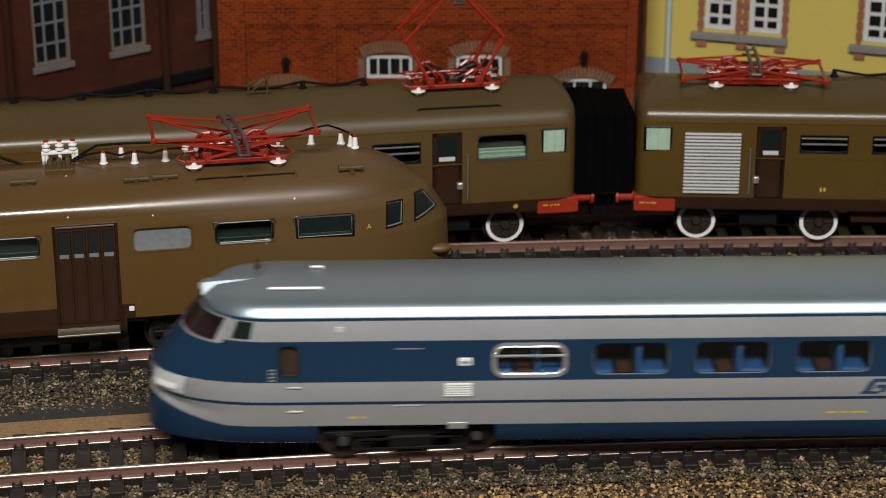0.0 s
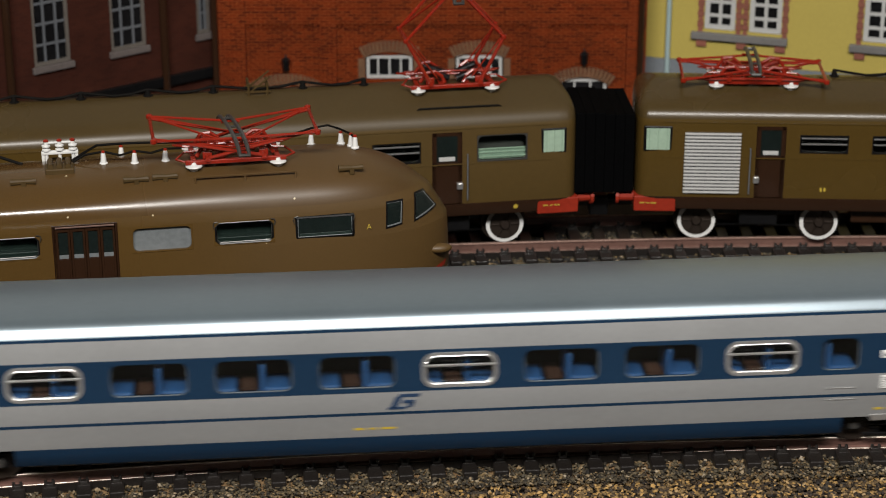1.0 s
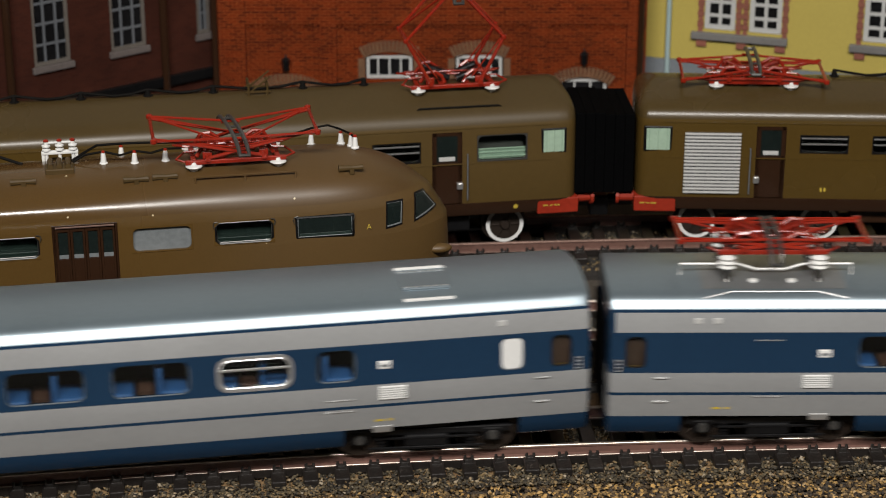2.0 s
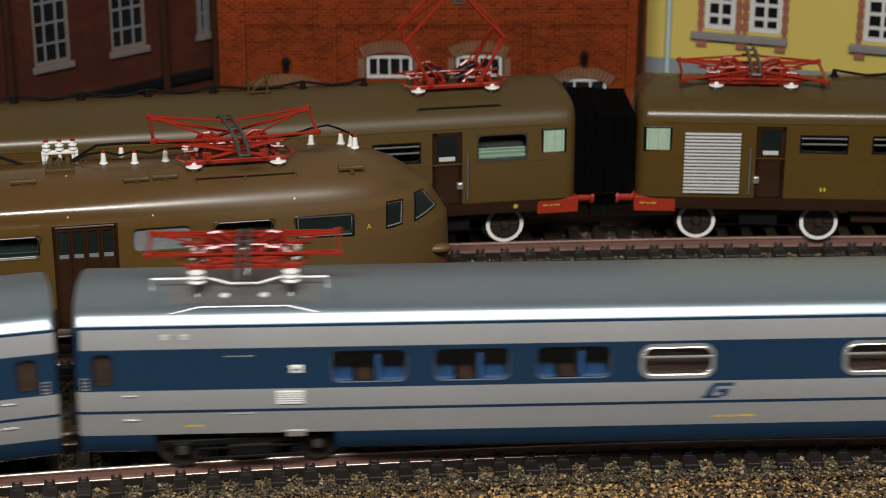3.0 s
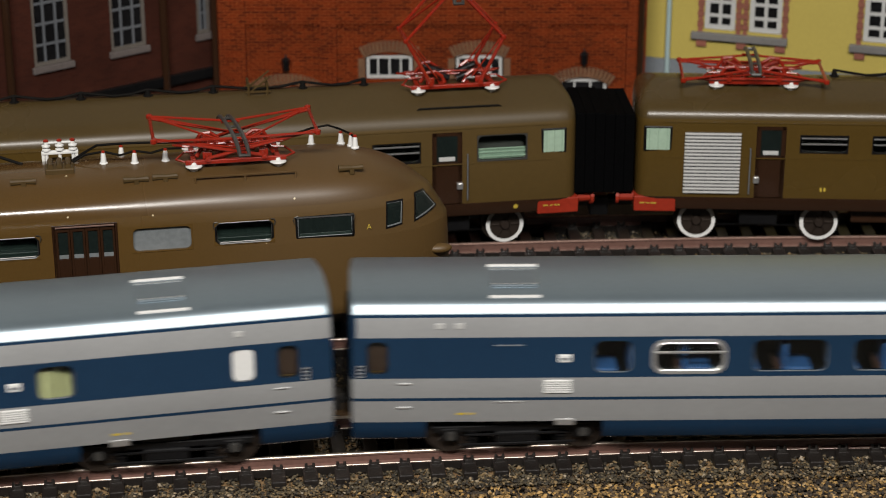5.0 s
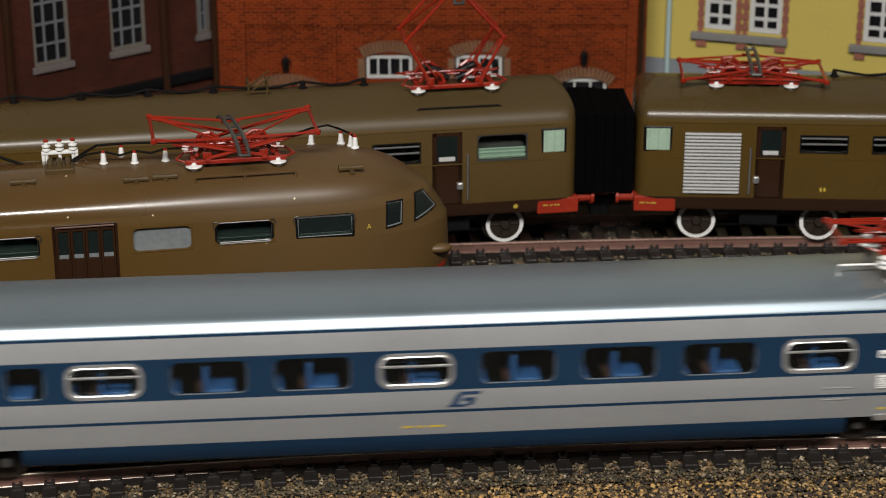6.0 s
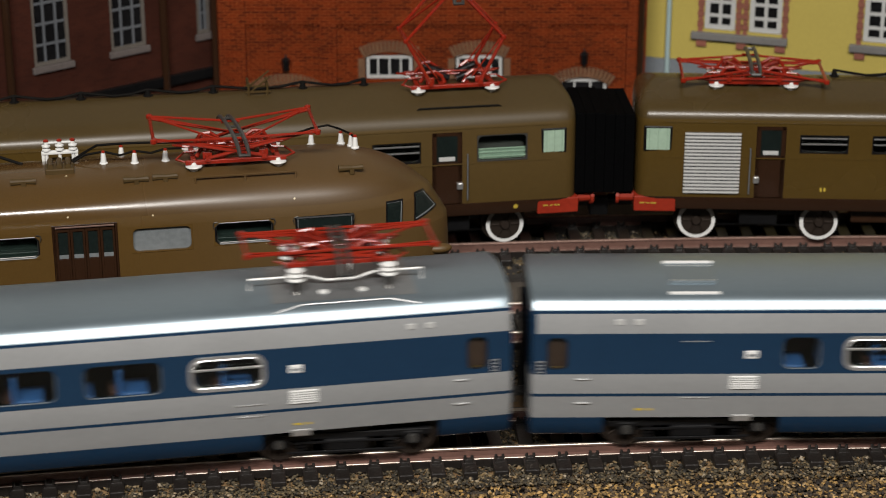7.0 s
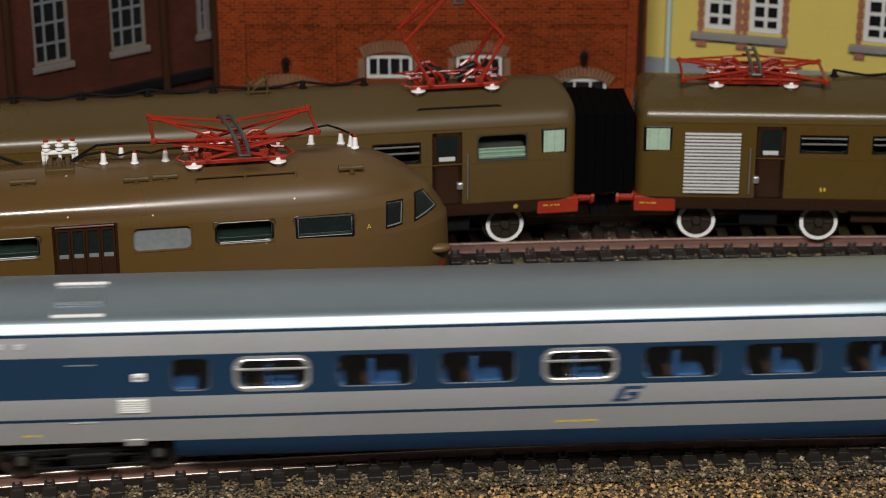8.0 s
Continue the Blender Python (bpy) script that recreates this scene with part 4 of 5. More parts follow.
def blue_nose(root):
    # wraparound windscreen panes, headlights, visor and buffer cover
    setback = lambda z: np.interp(z, [5, 7, 9.5, 12.5, 15, 17, 20, 24, 28, 33, 34.5, 36.2, 37.35], [-0.9, -1.0, -0.1, 1.9, 0.6, -0.7, 0.4, 3.6, 7.4, 11.7, 11.9, 14.6, 24.5])

    def on_nose(a, z, proud=0.0):
        ln, w, p = 27.0 - setback(z) + proud, lerp_profile(BLUE_PROF, z) + proud, 2.25
        return Vector((27.0 - ln * abs(math.sin(a)) ** (2 / p), -w * math.copysign(abs(math.cos(a)) ** (2 / p), math.cos(a)), z))

    def patch(bm, a0, a1, z0, z1, proud, mi=0, n=8):
        g = [[bm.verts.new(on_nose(a0 + (a1 - a0) * i / n, z0 + (z1 - z0) * j / 3, proud)) for j in range(4)] for i in range(n + 1)]
        for i in range(n):
            for j in range(3):
                bm.faces.new((g[i][j], g[i + 1][j], g[i + 1][j + 1], g[i][j + 1])).material_index = mi

    h = math.pi / 2
    for s in (1, -1):
        bm = bmesh.new()
        patch(bm, h - s * 1.02, h - s * 0.06, 27.9, 33.2, 0.25)
        part("windscreen_frame", bm, "silver", root)
        bm = bmesh.new()
        patch(bm, h - s * 1.05, h - s * 0.95, 28.2, 33.2, 0.4)
        part("windscreen_pillar", bm, "silver", root, "silver windscreen pillar")
        bm = bmesh.new()
        patch(bm, h - s * 0.93, h - s * 0.08, 28.4, 33.0, 0.4)
        part("windscreen", bm, "cab", root, "dark windscreen pane before a maroon cab")
        bm = bmesh.new()
        patch(bm, h - s * 0.86, h - s * 0.42, 16.0, 20.1, 0.35)
        lamp = part("headlight", bm, "lens_cover", root, "pale headlight cluster with a bright lens")
        bm = bmesh.new()
        patch(bm, h - s * 0.78, h - s * 0.5, 16.9, 18.2, 0.6)
        part("lens", bm, "white", lamp)
        bm = bmesh.new()
        patch(bm, h - s * 1.345, h - s * 1.125, 29.4, 32.85, 0.25)
        part("cab_window", bm, "dark", root, "dark cab side window")
    # headlight fairing on the roof's brow: level top, sides that taper out backwards
    bm = bmesh.new()
    rows = []
    for x, hw, zt, zb in ((11.5, 0.9, 36.0, 34.2), (11.9, 1.2, 36.5, 34.3), (14.5, 1.2, 36.8, 35.0), (17.5, 1.1, 37.0, 35.8), (20.5, 1.0, 37.2, 36.6), (22.8, 0.8, 37.25, 37.0)):
        rows.append([bm.verts.new(q) for q in ((x, -hw - (zt - zb) * 0.8, zb), (x, -hw, zt - 0.1), (x, -hw + 0.4, zt), (x, hw - 0.4, zt), (x, hw, zt - 0.1), (x, hw + (zt - zb) * 0.8, zb))])
    for r0, r1 in zip(rows[:-1], rows[1:]):
        for i in range(5):
            bm.faces.new((r0[i], r1[i], r1[i + 1], r0[i + 1]))
    bm.faces.new(rows[0])
    bm.faces.new(rows[-1][::-1])
    brow = part("visor", bm, "roofgrey", root, "grey headlight fairing over the windscreen")
    bm = bmesh.new()
    rod(bm, (11.8, 0, 35.2), (11.2, 0, 35.2), 0.8, 12)
    part("roof_headlight", bm, "lens_cover", brow)


CAR_LEN = (298.88, 283.97, 281.77, 284.0)
BOGIES = ((54.0, 262.5), (37.0, 247.0), (37.0, 244.8), (37.0, 247.0))
CARS = []


def moving_train():
    P = 20.95
    w1 = [(79.35 + i * P, "bars" if i in (0, 4, 7) else "plain") for i in range(8)] + [(242.6, "small")]
    CARS.append(blue_car(CAR_LEN[0], w1, (64.5, 253.5), (1.6, -1.0), (279.2,), (30.0, 289.6), BOGIES[0], 0, True, 149.0, False, "blue and silver streamlined driving railcar, moving along the front track"))
    w2 = [(62.7, "plain"), (83.7, "plain"), (104.6, "plain"), (126.0, "bars"), (168.1, "bars"), (187.9, "long"), (206.2, "creamy"), (224.5, "creamy")]
    CARS.append(blue_car(CAR_LEN[1], w2, (46.3, 215.1), (1.6, 1.2), (262.3,), (8.6, 271.5), BOGIES[1], 37.4, False, 132.0, False, "blue and silver intermediate railcar with a folded red pantograph, moving"))
    w3 = [(57.2, "small")] + [(72.9 + i * P, "bars" if i in (0, 3, 7) else "plain") for i in range(8)]
    CARS.append(blue_car(CAR_LEN[2], w3, (45.6, 234.3), (1.6, -0.8), (), (8.6, 271.2), BOGIES[2], 244.6, False, 143.0, True, "blue and silver intermediate railcar with a rear red pantograph, moving"))
    w4 = [(59.3, "small")] + [(75.7 + i * P, "bars" if i in (0, 3, 7) else "plain") for i in range(8)]
    CARS.append(blue_car(CAR_LEN[3], w4, (47.3, 236.5), (1.6, -0.8), (), (8.6, 273.5), BOGIES[3], 0, False, 146.0, True, "blue and silver trailing railcar, moving behind the others"))


moving_train()

# ---------------------------------------------------------------- the parked brown railcars


def parked_window(root, prof, x0, x1, z0, z1, kind, frame_mat, name="window", label=""):
    """A pane set back in a rounded surround, with the fittings that its kind has."""
    w, h, xc, zc = x1 - x0, z1 - z0, (x0 + x1) / 2, (z0 + z1) / 2
    yb, yt = lerp_profile(prof, z0), lerp_profile(prof, z1)
    lean, y = yb - yt, -(yb + yt) / 2
    bm = bmesh.new()
    window_ring(bm, w, h, lean, 0.3, min(1.3, w * 0.2), 0.9)
    win = part(name, bm, root["paint"], root, label, at=(xc, y, zc))
    bm = bmesh.new()
    window_ring(bm, w - 0.2, h - 0.2, lean, 0.3, min(1.25, w * 0.18), 0.5, proud=0.12)
    part("frame", bm, frame_mat, win)
    bm = bmesh.new()
    pane(bm, w - 0.6, h - 0.6, lean, 0.75)
    if kind in ("frost",):
        part("pane", bm, "frost", win, "frosted grey pane")
    else:
        part("pane", bm, "glass", win).visible_shadow = False
    if kind == "clear":
        # the thick edge of the moulded glazing, and the dim saloon behind it
        bm = bmesh.new()
        a, b = w / 2 - 0.62, h / 2 - 0.62
        loop = [(-a, 0.45 + lean * 0.35, b - 0.8), (-a, 0.45 - lean * 0.35, 0.8 - b), (0.8 - a, 0.45 - lean * 0.4, -b), (a - 0.8, 0.45 - lean * 0.4, -b), (a, 0.45 - lean * 0.35, 0.8 - b), (a, 0.45 + lean * 0.35, b - 0.8), (a - 0.8, 0.45 + lean * 0.4, b), (0.8 - a, 0.45 + lean * 0.4, b)]
        line(bm, loop + loop[:1], 0.15, 6)
        part("glazing_edge", bm, "dark_metal", win)
        bm = bmesh.new()
        loop = [(x * (1 + 0.22 / a), yy - 0.42, z * (1 + 0.22 / b)) for x, yy, z in loop]
        line(bm, loop + loop[:1], 0.24, 6)
        part("gasket", bm, "black", win, "black rubber gasket")
        bm = bmesh.new()
        box(bm, -w / 2 + 0.3, w / 2 - 0.3, 2.6, 2.8, -h / 2 - 2.0, h / 2)
        box(bm, -w / 2 + 0.5, w / 2 - 0.5, 1.3, 2.6, -h / 2 + 0.1, -h / 2 + 1.5, bevel=0.2)
        part("saloon_lining", bm, "saloon", win, "dark green interior lining")
    bm = bmesh.new()
    if kind == "bars":
        for k in (0.3, 0.0):
            rod(bm, (-w / 2 + 0.5, -0.05, h * k), (w / 2 - 0.5, -0.05, h * k), 0.22, 6)
        part("bar", bm, "chrome", win)
    elif kind == "green":
        box(bm, -w / 2 + 0.5, w / 2 - 0.5, 1.3, 1.5, -h / 2 + 0.4, h / 2 - 1.6)
        for k in range(4):
            xx = -w / 2 + 0.9 + k * (w - 1.8) / 3
            rod(bm, (xx, 1.35, -h / 2 + 0.5), (xx, 1.35, h / 2 - 1.7), 0.25, 6)
        part("curtain", bm, "green", win, "pale green curtain")
    elif kind == "halfgreen":
        box(bm, -w / 2 + 0.5, w / 2 - 0.5, 1.15, 1.35, -h / 2 + 0.4, -h / 2 + 3.0)
        part("curtain", bm, "green", win, "pale green half curtain")
        bm = bmesh.new()
        box(bm, -w / 2 + 0.5, w / 2 - 0.5, 3.6, 3.9, -h / 2 + 0.4, h / 2 - 0.6)
        part("partition", bm, "interior", win)
        bm = bmesh.new()
        for zz in (1.0, 2.2, 3.1):
            rod(bm, (-w / 2 + 0.5, 1.0, -h / 2 + zz), (w / 2 - 0.5, 1.0, -h / 2 + zz), 0.2, 6)
        part("curtain_rod", bm, "green", win)
    else:
        bm.free()
    return win


def car_shell(root, prof, x0, x1, end0, end1, holes, paint, mats, label):
    bm = bmesh.new()
    breaks = [v for h in holes for v in h[:2]]
    zs = sorted({round(v, 3) for h in holes for v in h[2:4]} | {p[0] for p in prof})
    levels = [(z, lerp_profile(prof, z)) for z in zs]
    shell(bm, levels, x0, x1, end0, end1, breaks, holes, paint, n=12)
    part("body", bm, mats, root, label, smooth=True)
    bm = bmesh.new()
    box(bm, x0 + 2, x1 - 2, -13, 13, prof[0][0] + 1.5, prof[0][0] + 2.5)
    box(bm, x0 + 2, x1 - 2, 3, 3.5, prof[0][0] + 2.5, 34)
    part("interior", bm, "interior", root, "dark interior floor and partition")


def cone_insulator(root, x, y, z, cap=True):
    bm = bmesh.new()
    lathe(bm, x, y, z, [(0, 1.0), (0.3, 1.0), (0.5, 0.75), (2.2, 0.55), (2.5, 0.5), (2.9, 0.3)], 12)
    ob = part("insulator", bm, "white", root, "white cone insulator", smooth=True)
    bm = bmesh.new()
    lathe(bm, x, y, z + 2.8, [(0, 0.5), (0.35, 0.45), (0.5, 0.2)], 8)
    part("cap", bm, "red", ob)


MID_PROF = [(8.8, 15.0), (10.2, 15.6), (15.6, 16.0), (27.5, 16.05), (34.2, 15.8), (36.4, 15.45), (38.0, 15.0), (39.05, 14.4), (40.0, 13.55), (40.85, 12.4), (41.6, 11.0), (42.5, 8.8), (43.3, 6.0), (44.0, 3.0), (44.3, 0.0)]


def red_cap(x, y, z):
    bm = bmesh.new()
    lathe(bm, x, y, z, [(0, 0.6), (0.35, 0.6), (0.5, 0.25)], 8)
    return bm


def middle_car():
    u_nose = -125.0
    root = thing("railcar", "parked khaki-brown streamlined railcar with a rounded nose", "train car", "parked railcars", car_pose(u_nose - 240, u_nose - 40, OFF_MID, False))
    root["paint"] = "brown"
    rear, nose_start = -42.0, 200.0
    tip = 234.8 - nose_start
    sb = lambda z: float(np.interp(z, [8.8, 14, 22, 27.5, 34.2, 38, 40.4, 42.4, 44.3], [2.5, 0.6, 0.0, 1.0, 5.0, 9.6, 13.2, 17.8, 24.5]))
    end1 = (lambda z: tip - sb(z), 2.15)
    wins = [(177.5, 191.3, 28.2, 34.0, "clear"), (159.0, 172.8, 27.8, 34.0, "frost"), (124.8, 139.0, 27.9, 33.6, "clear"), (106, 120, 27.9, 33.6, "clear")]
    holes = [(a, b, c, d, "near") for a, b, c, d, k in wins] + [(142.0, 155.6, 11.5, 35.2, "near"), (157, 200, 0, 12.0)]
    paint = lambda z, where, x: 1 if z < 15.6 and x < 160 else (2 if z > 36.4 else 0)
    car_shell(root, MID_PROF, rear, nose_start, (lambda z: 3.0, 4.0), end1, holes, paint, ["brown", "darkbrown", "brown_roof"], "glossy khaki-brown body and roof")
    for a, b, c, d, k in wins:
        parked_window(root, MID_PROF, a, b, c, d, k, "brown")
    # folding door with four leaves
    bm = bmesh.new()
    box(bm, 142.0, 155.6, -15.5, -15.0, 11.5, 35.2)
    door = part("door", bm, "darkbrown", root, "dark brown four-leaf folding door")
    for k in range(4):
        x = 142.3 + k * 3.3
        bm = bmesh.new()
        box(bm, x, x + 0.55, -15.9, -15.4, 11.6, 35.0, bevel=0.1)
        box(bm, x + 2.7, x + 3.2, -15.9, -15.4, 11.6, 35.0, bevel=0.1)
        box(bm, x + 0.5, x + 2.75, -15.8, -15.4, 11.6, 27.4, bevel=0.1)
        box(bm, x + 0.5, x + 2.75, -15.9, -15.4, 33.9, 35.0, bevel=0.1)
        part("leaf", bm, "darkbrown", door)
        bm = bmesh.new()
        box(bm, x + 0.6, x + 2.7, -15.6, -15.45, 27.6, 33.9)
        part("leaf_pane", bm, "dark", door)
        bm = bmesh.new()
        box(bm, x + 0.6, x + 2.7, -15.75, -15.6, 27.5, 28.4)
        part("leaf_trim", bm, "frost", door)
    bm = bmesh.new()
    line(bm, [(141.8, -16.15, 11.5), (141.8, -16.1, 35.5), (155.8, -16.0, 35.5), (155.8, -16.15, 11.5)], 0.3, 6)
    part("door_frame", bm, "darkbrown", root)
    bm = bmesh.new()
    box(bm, 142.3, 155.4, -16.3, -15.9, 34.9, 35.3, bevel=0.1)
    part("door_strip", bm, "dullsteel", root)
    for xa, xb, zt in ((177.5, 191.3, 34.0), (195.7, 209.4, 34.0), (124.8, 139.0, 33.6)):
        for xc, q in ((xa, -1), (xb, 1)):
            bm = bmesh.new()
            line(bm, [(xc - q * 0.1, -16.15, zt - 1.5), (xc + q * 0.15, -16.2, zt - 0.6), (xc - q * 0.1, -16.15, zt - 0.05), (xc - q * 0.9, -16.1, zt + 0.05)], 0.12, 5)
            part("window_hook", bm, "dark_metal", root)
    bm = bmesh.new()
    box(bm, 141.2, 155.4, -16.8, -14.5, 8.7, 9.2, bevel=0.15)
    part("footstep", bm, "steel", root)

    # nose windows and the one beside them
    def on_nose(a, z, proud=0.0):
        ln, w, p = tip - sb(z) + proud, lerp_profile(MID_PROF, z) + proud, 2.15
        return Vector((nose_start + ln * abs(math.sin(a)) ** (2 / p), -w * math.copysign(abs(math.cos(a)) ** (2 / p), math.cos(a)), z))

    def angle_at(x, z):
        return math.asin(min(1, max(0, (x - nose_start) / (tip - sb(z)))) ** (2.15 / 2))

    def quad_patch(corners, proud, n=6):
        """corners: (x, z) foot left, foot right, top right, top left on the nose."""
        bm = bmesh.new()
        g = []
        for i in range(n + 1):
            row = []
            for j in range(n + 1):
                s, t = i / n, j / n
                x = (corners[0][0] * (1 - s) + corners[1][0] * s) * (1 - t) + (corners[3][0] * (1 - s) + corners[2][0] * s) * t
                z = (corners[0][1] * (1 - s) + corners[1][1] * s) * (1 - t) + (corners[3][1] * (1 - s) + corners[2][1] * s) * t
                row.append(bm.verts.new(on_nose(angle_at(x, z), z, proud)))
            g.append(row)
        for i in range(n):
            for j in range(n):
                bm.faces.new((g[i][j], g[i + 1][j], g[i + 1][j + 1], g[i][j + 1]))
        return bm

    def shrink(c, k):
        mx, mz = sum(q[0] for q in c) / 4, sum(q[1] for q in c) / 4
        return [(mx + (x - mx) * k, mz + (z - mz) * k) for x, z in c]

    for corners, nm in (([(195.9, 28.4), (209.6, 28.8), (209.4, 34.0), (195.7, 34.1)], "window"), ([(217.0, 28.9), (221.0, 29.3), (221.4, 35.0), (217.2, 35.2)], "cab_window"), ([(224.0, 29.2), (230.3, 30.8), (227.0, 35.2), (224.4, 35.4)], "windscreen")):
        if corners[0][0] < nose_start:
            xa, xb, za, zb = corners[0][0], corners[1][0], 28.4, 34.0
            bm = bmesh.new()
            box(bm, xa, xb, -16.1, -15.2, za, zb, bevel=0.45)
            ob = part(nm, bm, "black", root, "black-framed dark window")
            bm = bmesh.new()
            box(bm, xa + 0.6, xb - 0.6, -16.16, -16.05, za + 0.6, zb - 0.6)
            part("pane", bm, "dark", ob)
            bm = bmesh.new()
            box(bm, xa + 1.0, xb - 0.9, -16.24, -16.1, za + 0.7, za + 1.5, bevel=0.06)
            part("bench_strip", bm, "saloon", ob)
            # pale line laid on the pane as the glint of its edge
            bm = bmesh.new()
            line(bm, [(xa + 0.7, -16.2, zb - 0.6), (xa + 0.7, -16.22, za + 0.7), (xb - 0.7, -16.22, za + 0.7), (xb - 0.7, -16.2, zb - 0.7)], 0.13, 5)
            part("trim", bm, "frost", ob)
            continue
        ob = part(nm, quad_patch(corners, 0.18), "black", root, "black-framed dark cab window")
        part("surround", quad_patch(shrink(corners, 0.86), 0.26), "frost", ob)
        part("pane", quad_patch([(x - 0.2, z + 0.2) for x, z in shrink(corners, 0.79)], 0.34), "dark", ob)
    # lamp housing and coupling on the nose
    bm = bmesh.new()
    c = on_nose(math.pi / 2 - 0.5, 20.7)
    bmesh.ops.create_uvsphere(bm, u_segments=16, v_segments=10, radius=1.0, matrix=Matrix.Translation(c) @ Matrix.Diagonal((3.0, 1.6, 1.2, 1)))
    part("headlight", bm, "brown", root, "small streamlined headlight housing", smooth=True)
    part("coupling_cover", quad_patch([(226.0, 14.6), (232.0, 16.0), (232.3, 17.3), (229.2, 16.4)], 0.3), "buffer_red", root, "red front coupling cover")
    # roof gear
    pantograph(root, 183.9, 43.2, False, False, 37.0, 7.0, 1.7, 0.11)
    for x, y in ((154.2, -0.4), (161.2, -1.2), (168.2, -1.0), (158.6, 12.0), (203.0, 9.0), (210.3, 10.5), (211.6, 2.2), (212.2, 0.0), (126.0, 6.0)):
        cone_insulator(root, x, y, lerp_height(MID_PROF, abs(y)) - 0.3)
    bm = bmesh.new()
    line(bm, [(136, 2.5, 44.0), (131, 4, 45.6), (126, 6, 47.0), (118, 7, 46.0), (112, 7, 47.0)], 0.35, 6)
    line(bm, [(147, 0.6, 44.3), (150, 0.8, 46.0), (154.2, -0.4, 47.0), (158, -0.8, 46.0), (161.2, -1.2, 47.0), (165, -1.1, 46.2), (168.2, -1.0, 47.0), (172, 1.0, 46.2)], 0.27, 6)
    part("roof_cable", bm, "cable", root, "black roof cable")
    bm = bmesh.new()
    line(bm, [(147, 3.0, 44.0), (150, 6.5, 44.6), (153, 10.5, 44.8), (158.6, 12.0, 44.4), (165, 11.5, 44.4), (172, 9.0, 44.8)], 0.3, 6)
    part("roof_cable", bm, "cable", root, "black roof cable")
    bm = bmesh.new()
    line(bm, [(199, 7.0, 46.0), (203.0, 9.0, 46.4), (207, 8.8, 47.0), (210.3, 10.5, 45.2), (211.0, 6.0, 46.0), (211.6, 2.2, 46.8), (212.2, 0.0, 46.2)], 0.26, 6)
    part("roof_cable", bm, "cable", root, "black roof cable")
    bm = bmesh.new()
    for k in range(3):
        lathe(bm, 141.5 + k * 3, 6.0, 43.2, [(0, 0.4), (2.5, 0.4), (2.65, 1.0), (2.95, 1.0), (3.1, 0.5), (3.45, 0.5), (3.6, 1.0), (3.9, 1.0), (4.05, 0.5), (4.8, 0.5)], 12)
    box(bm, 140.3, 148.7, 5.4, 6.6, 44.9, 45.7, bevel=0.2)
    box(bm, 141.2, 147.8, 5.8, 6.2, 47.45, 47.9, bevel=0.12)
    for x in (140.7, 148.3):
        box(bm, x - 0.35, x + 0.35, 5.6, 6.4, 43.2, 45.0, bevel=0.12)
    for k in range(3):
        part("switch_cap", red_cap(141.5 + k * 3, 6.0, 48.0), "red", root)
    part("switch_insulators", bm, "white", root, "white triple switch insulators", smooth=True)
    bm = bmesh.new()
    box(bm, 141, 147.5, -4.6, -0.2, 43.2, 44.9, bevel=0.3)
    for k in range(3):
        rod(bm, (142.2 + k * 2.0, -4.2, 45.3), (142.2 + k * 2.0, 0.6, 45.3), 0.65, 8)
    part("resistor_box", bm, "brass", root, "bronze-brown roof resistor box")
    for x, y in ((136.0, -7.4), (161.0, -9.0), (167.5, -8.7), (209.8, -9.6)):
        z = lerp_height(MID_PROF, abs(y))
        bm = bmesh.new()
        rod(bm, (x - 2.8, y, z + 0.5), (x + 0.2, y, z + 0.5), 0.85, 10, r2=0.6)
        rod(bm, (x + 0.2, y, z + 0.5), (x + 2.8, y, z + 0.5), 0.5, 10, r2=0.8)
        box(bm, x - 0.4, x + 0.6, y - 1.0, y + 0.2, z - 0.8, z + 0.4)
        part("roof_vent", bm, "brass", root, smooth=True)
    bm = bmesh.new()
    z = lerp_height(MID_PROF, 9.4)
    rod(bm, (174.0, -10.4, z + 0.7), (197.2, -10.4, z + 0.7), 0.25, 6)
    for x in (174.2, 185.5, 197.0):
        rod(bm, (x, -10.4, z + 0.7), (x, -10.9, z - 1.1), 0.25, 6)
    part("roof_rail", bm, "brown_roof", root)
    bm = bmesh.new()
    for y in (-8.0,):
        rod(bm, (141.0, 10.0, 42.4), (157.0, 10.0, 42.4), 0.25, 6)
    part("roof_board", bm, "brass", root)
    # yellow class mark
    bm = bmesh.new()
    for q in ((212.6, 213.0, 1), (213.6, 213.2, -1)):
        rod(bm, (212.6 if q[2] > 0 else 213.5, -15.1, 29.5), (213.05, -15.05, 30.7), 0.09, 4)
    rod(bm, (212.8, -15.1, 29.95), (213.3, -15.1, 29.95), 0.08, 4)
    part("class_letter", bm, "yellow", root)
    bm = bmesh.new()
    box(bm, 157.6, 158.8, -16.3, -15.9, 13.9, 15.0, bevel=0.1)
    part("marker_plate", bm, "white", root)
    # running gear under the nose
    bm = bmesh.new()
    box(bm, -30, 156, -12, 12, 4.8, 9.2, bevel=0.5)
    box(bm, 160, 222, -8, 8, 8, 11)
    part("underframe", bm, "black", root)
    for b in (0.0, 181.0):
        bogie(root, b, 28.0, 5.2, False, "dark two-axle bogie")
    return root


def lerp_height(prof, y):
    """Height of the roof at the half width y."""
    for (z0, w0), (z1, w1) in zip(prof[-2::-1], prof[:0:-1]):
        if w1 <= y <= w0:
            return z0 + (z1 - z0) * (w0 - y) / max(1e-6, w0 - w1)
    return prof[-1][0]


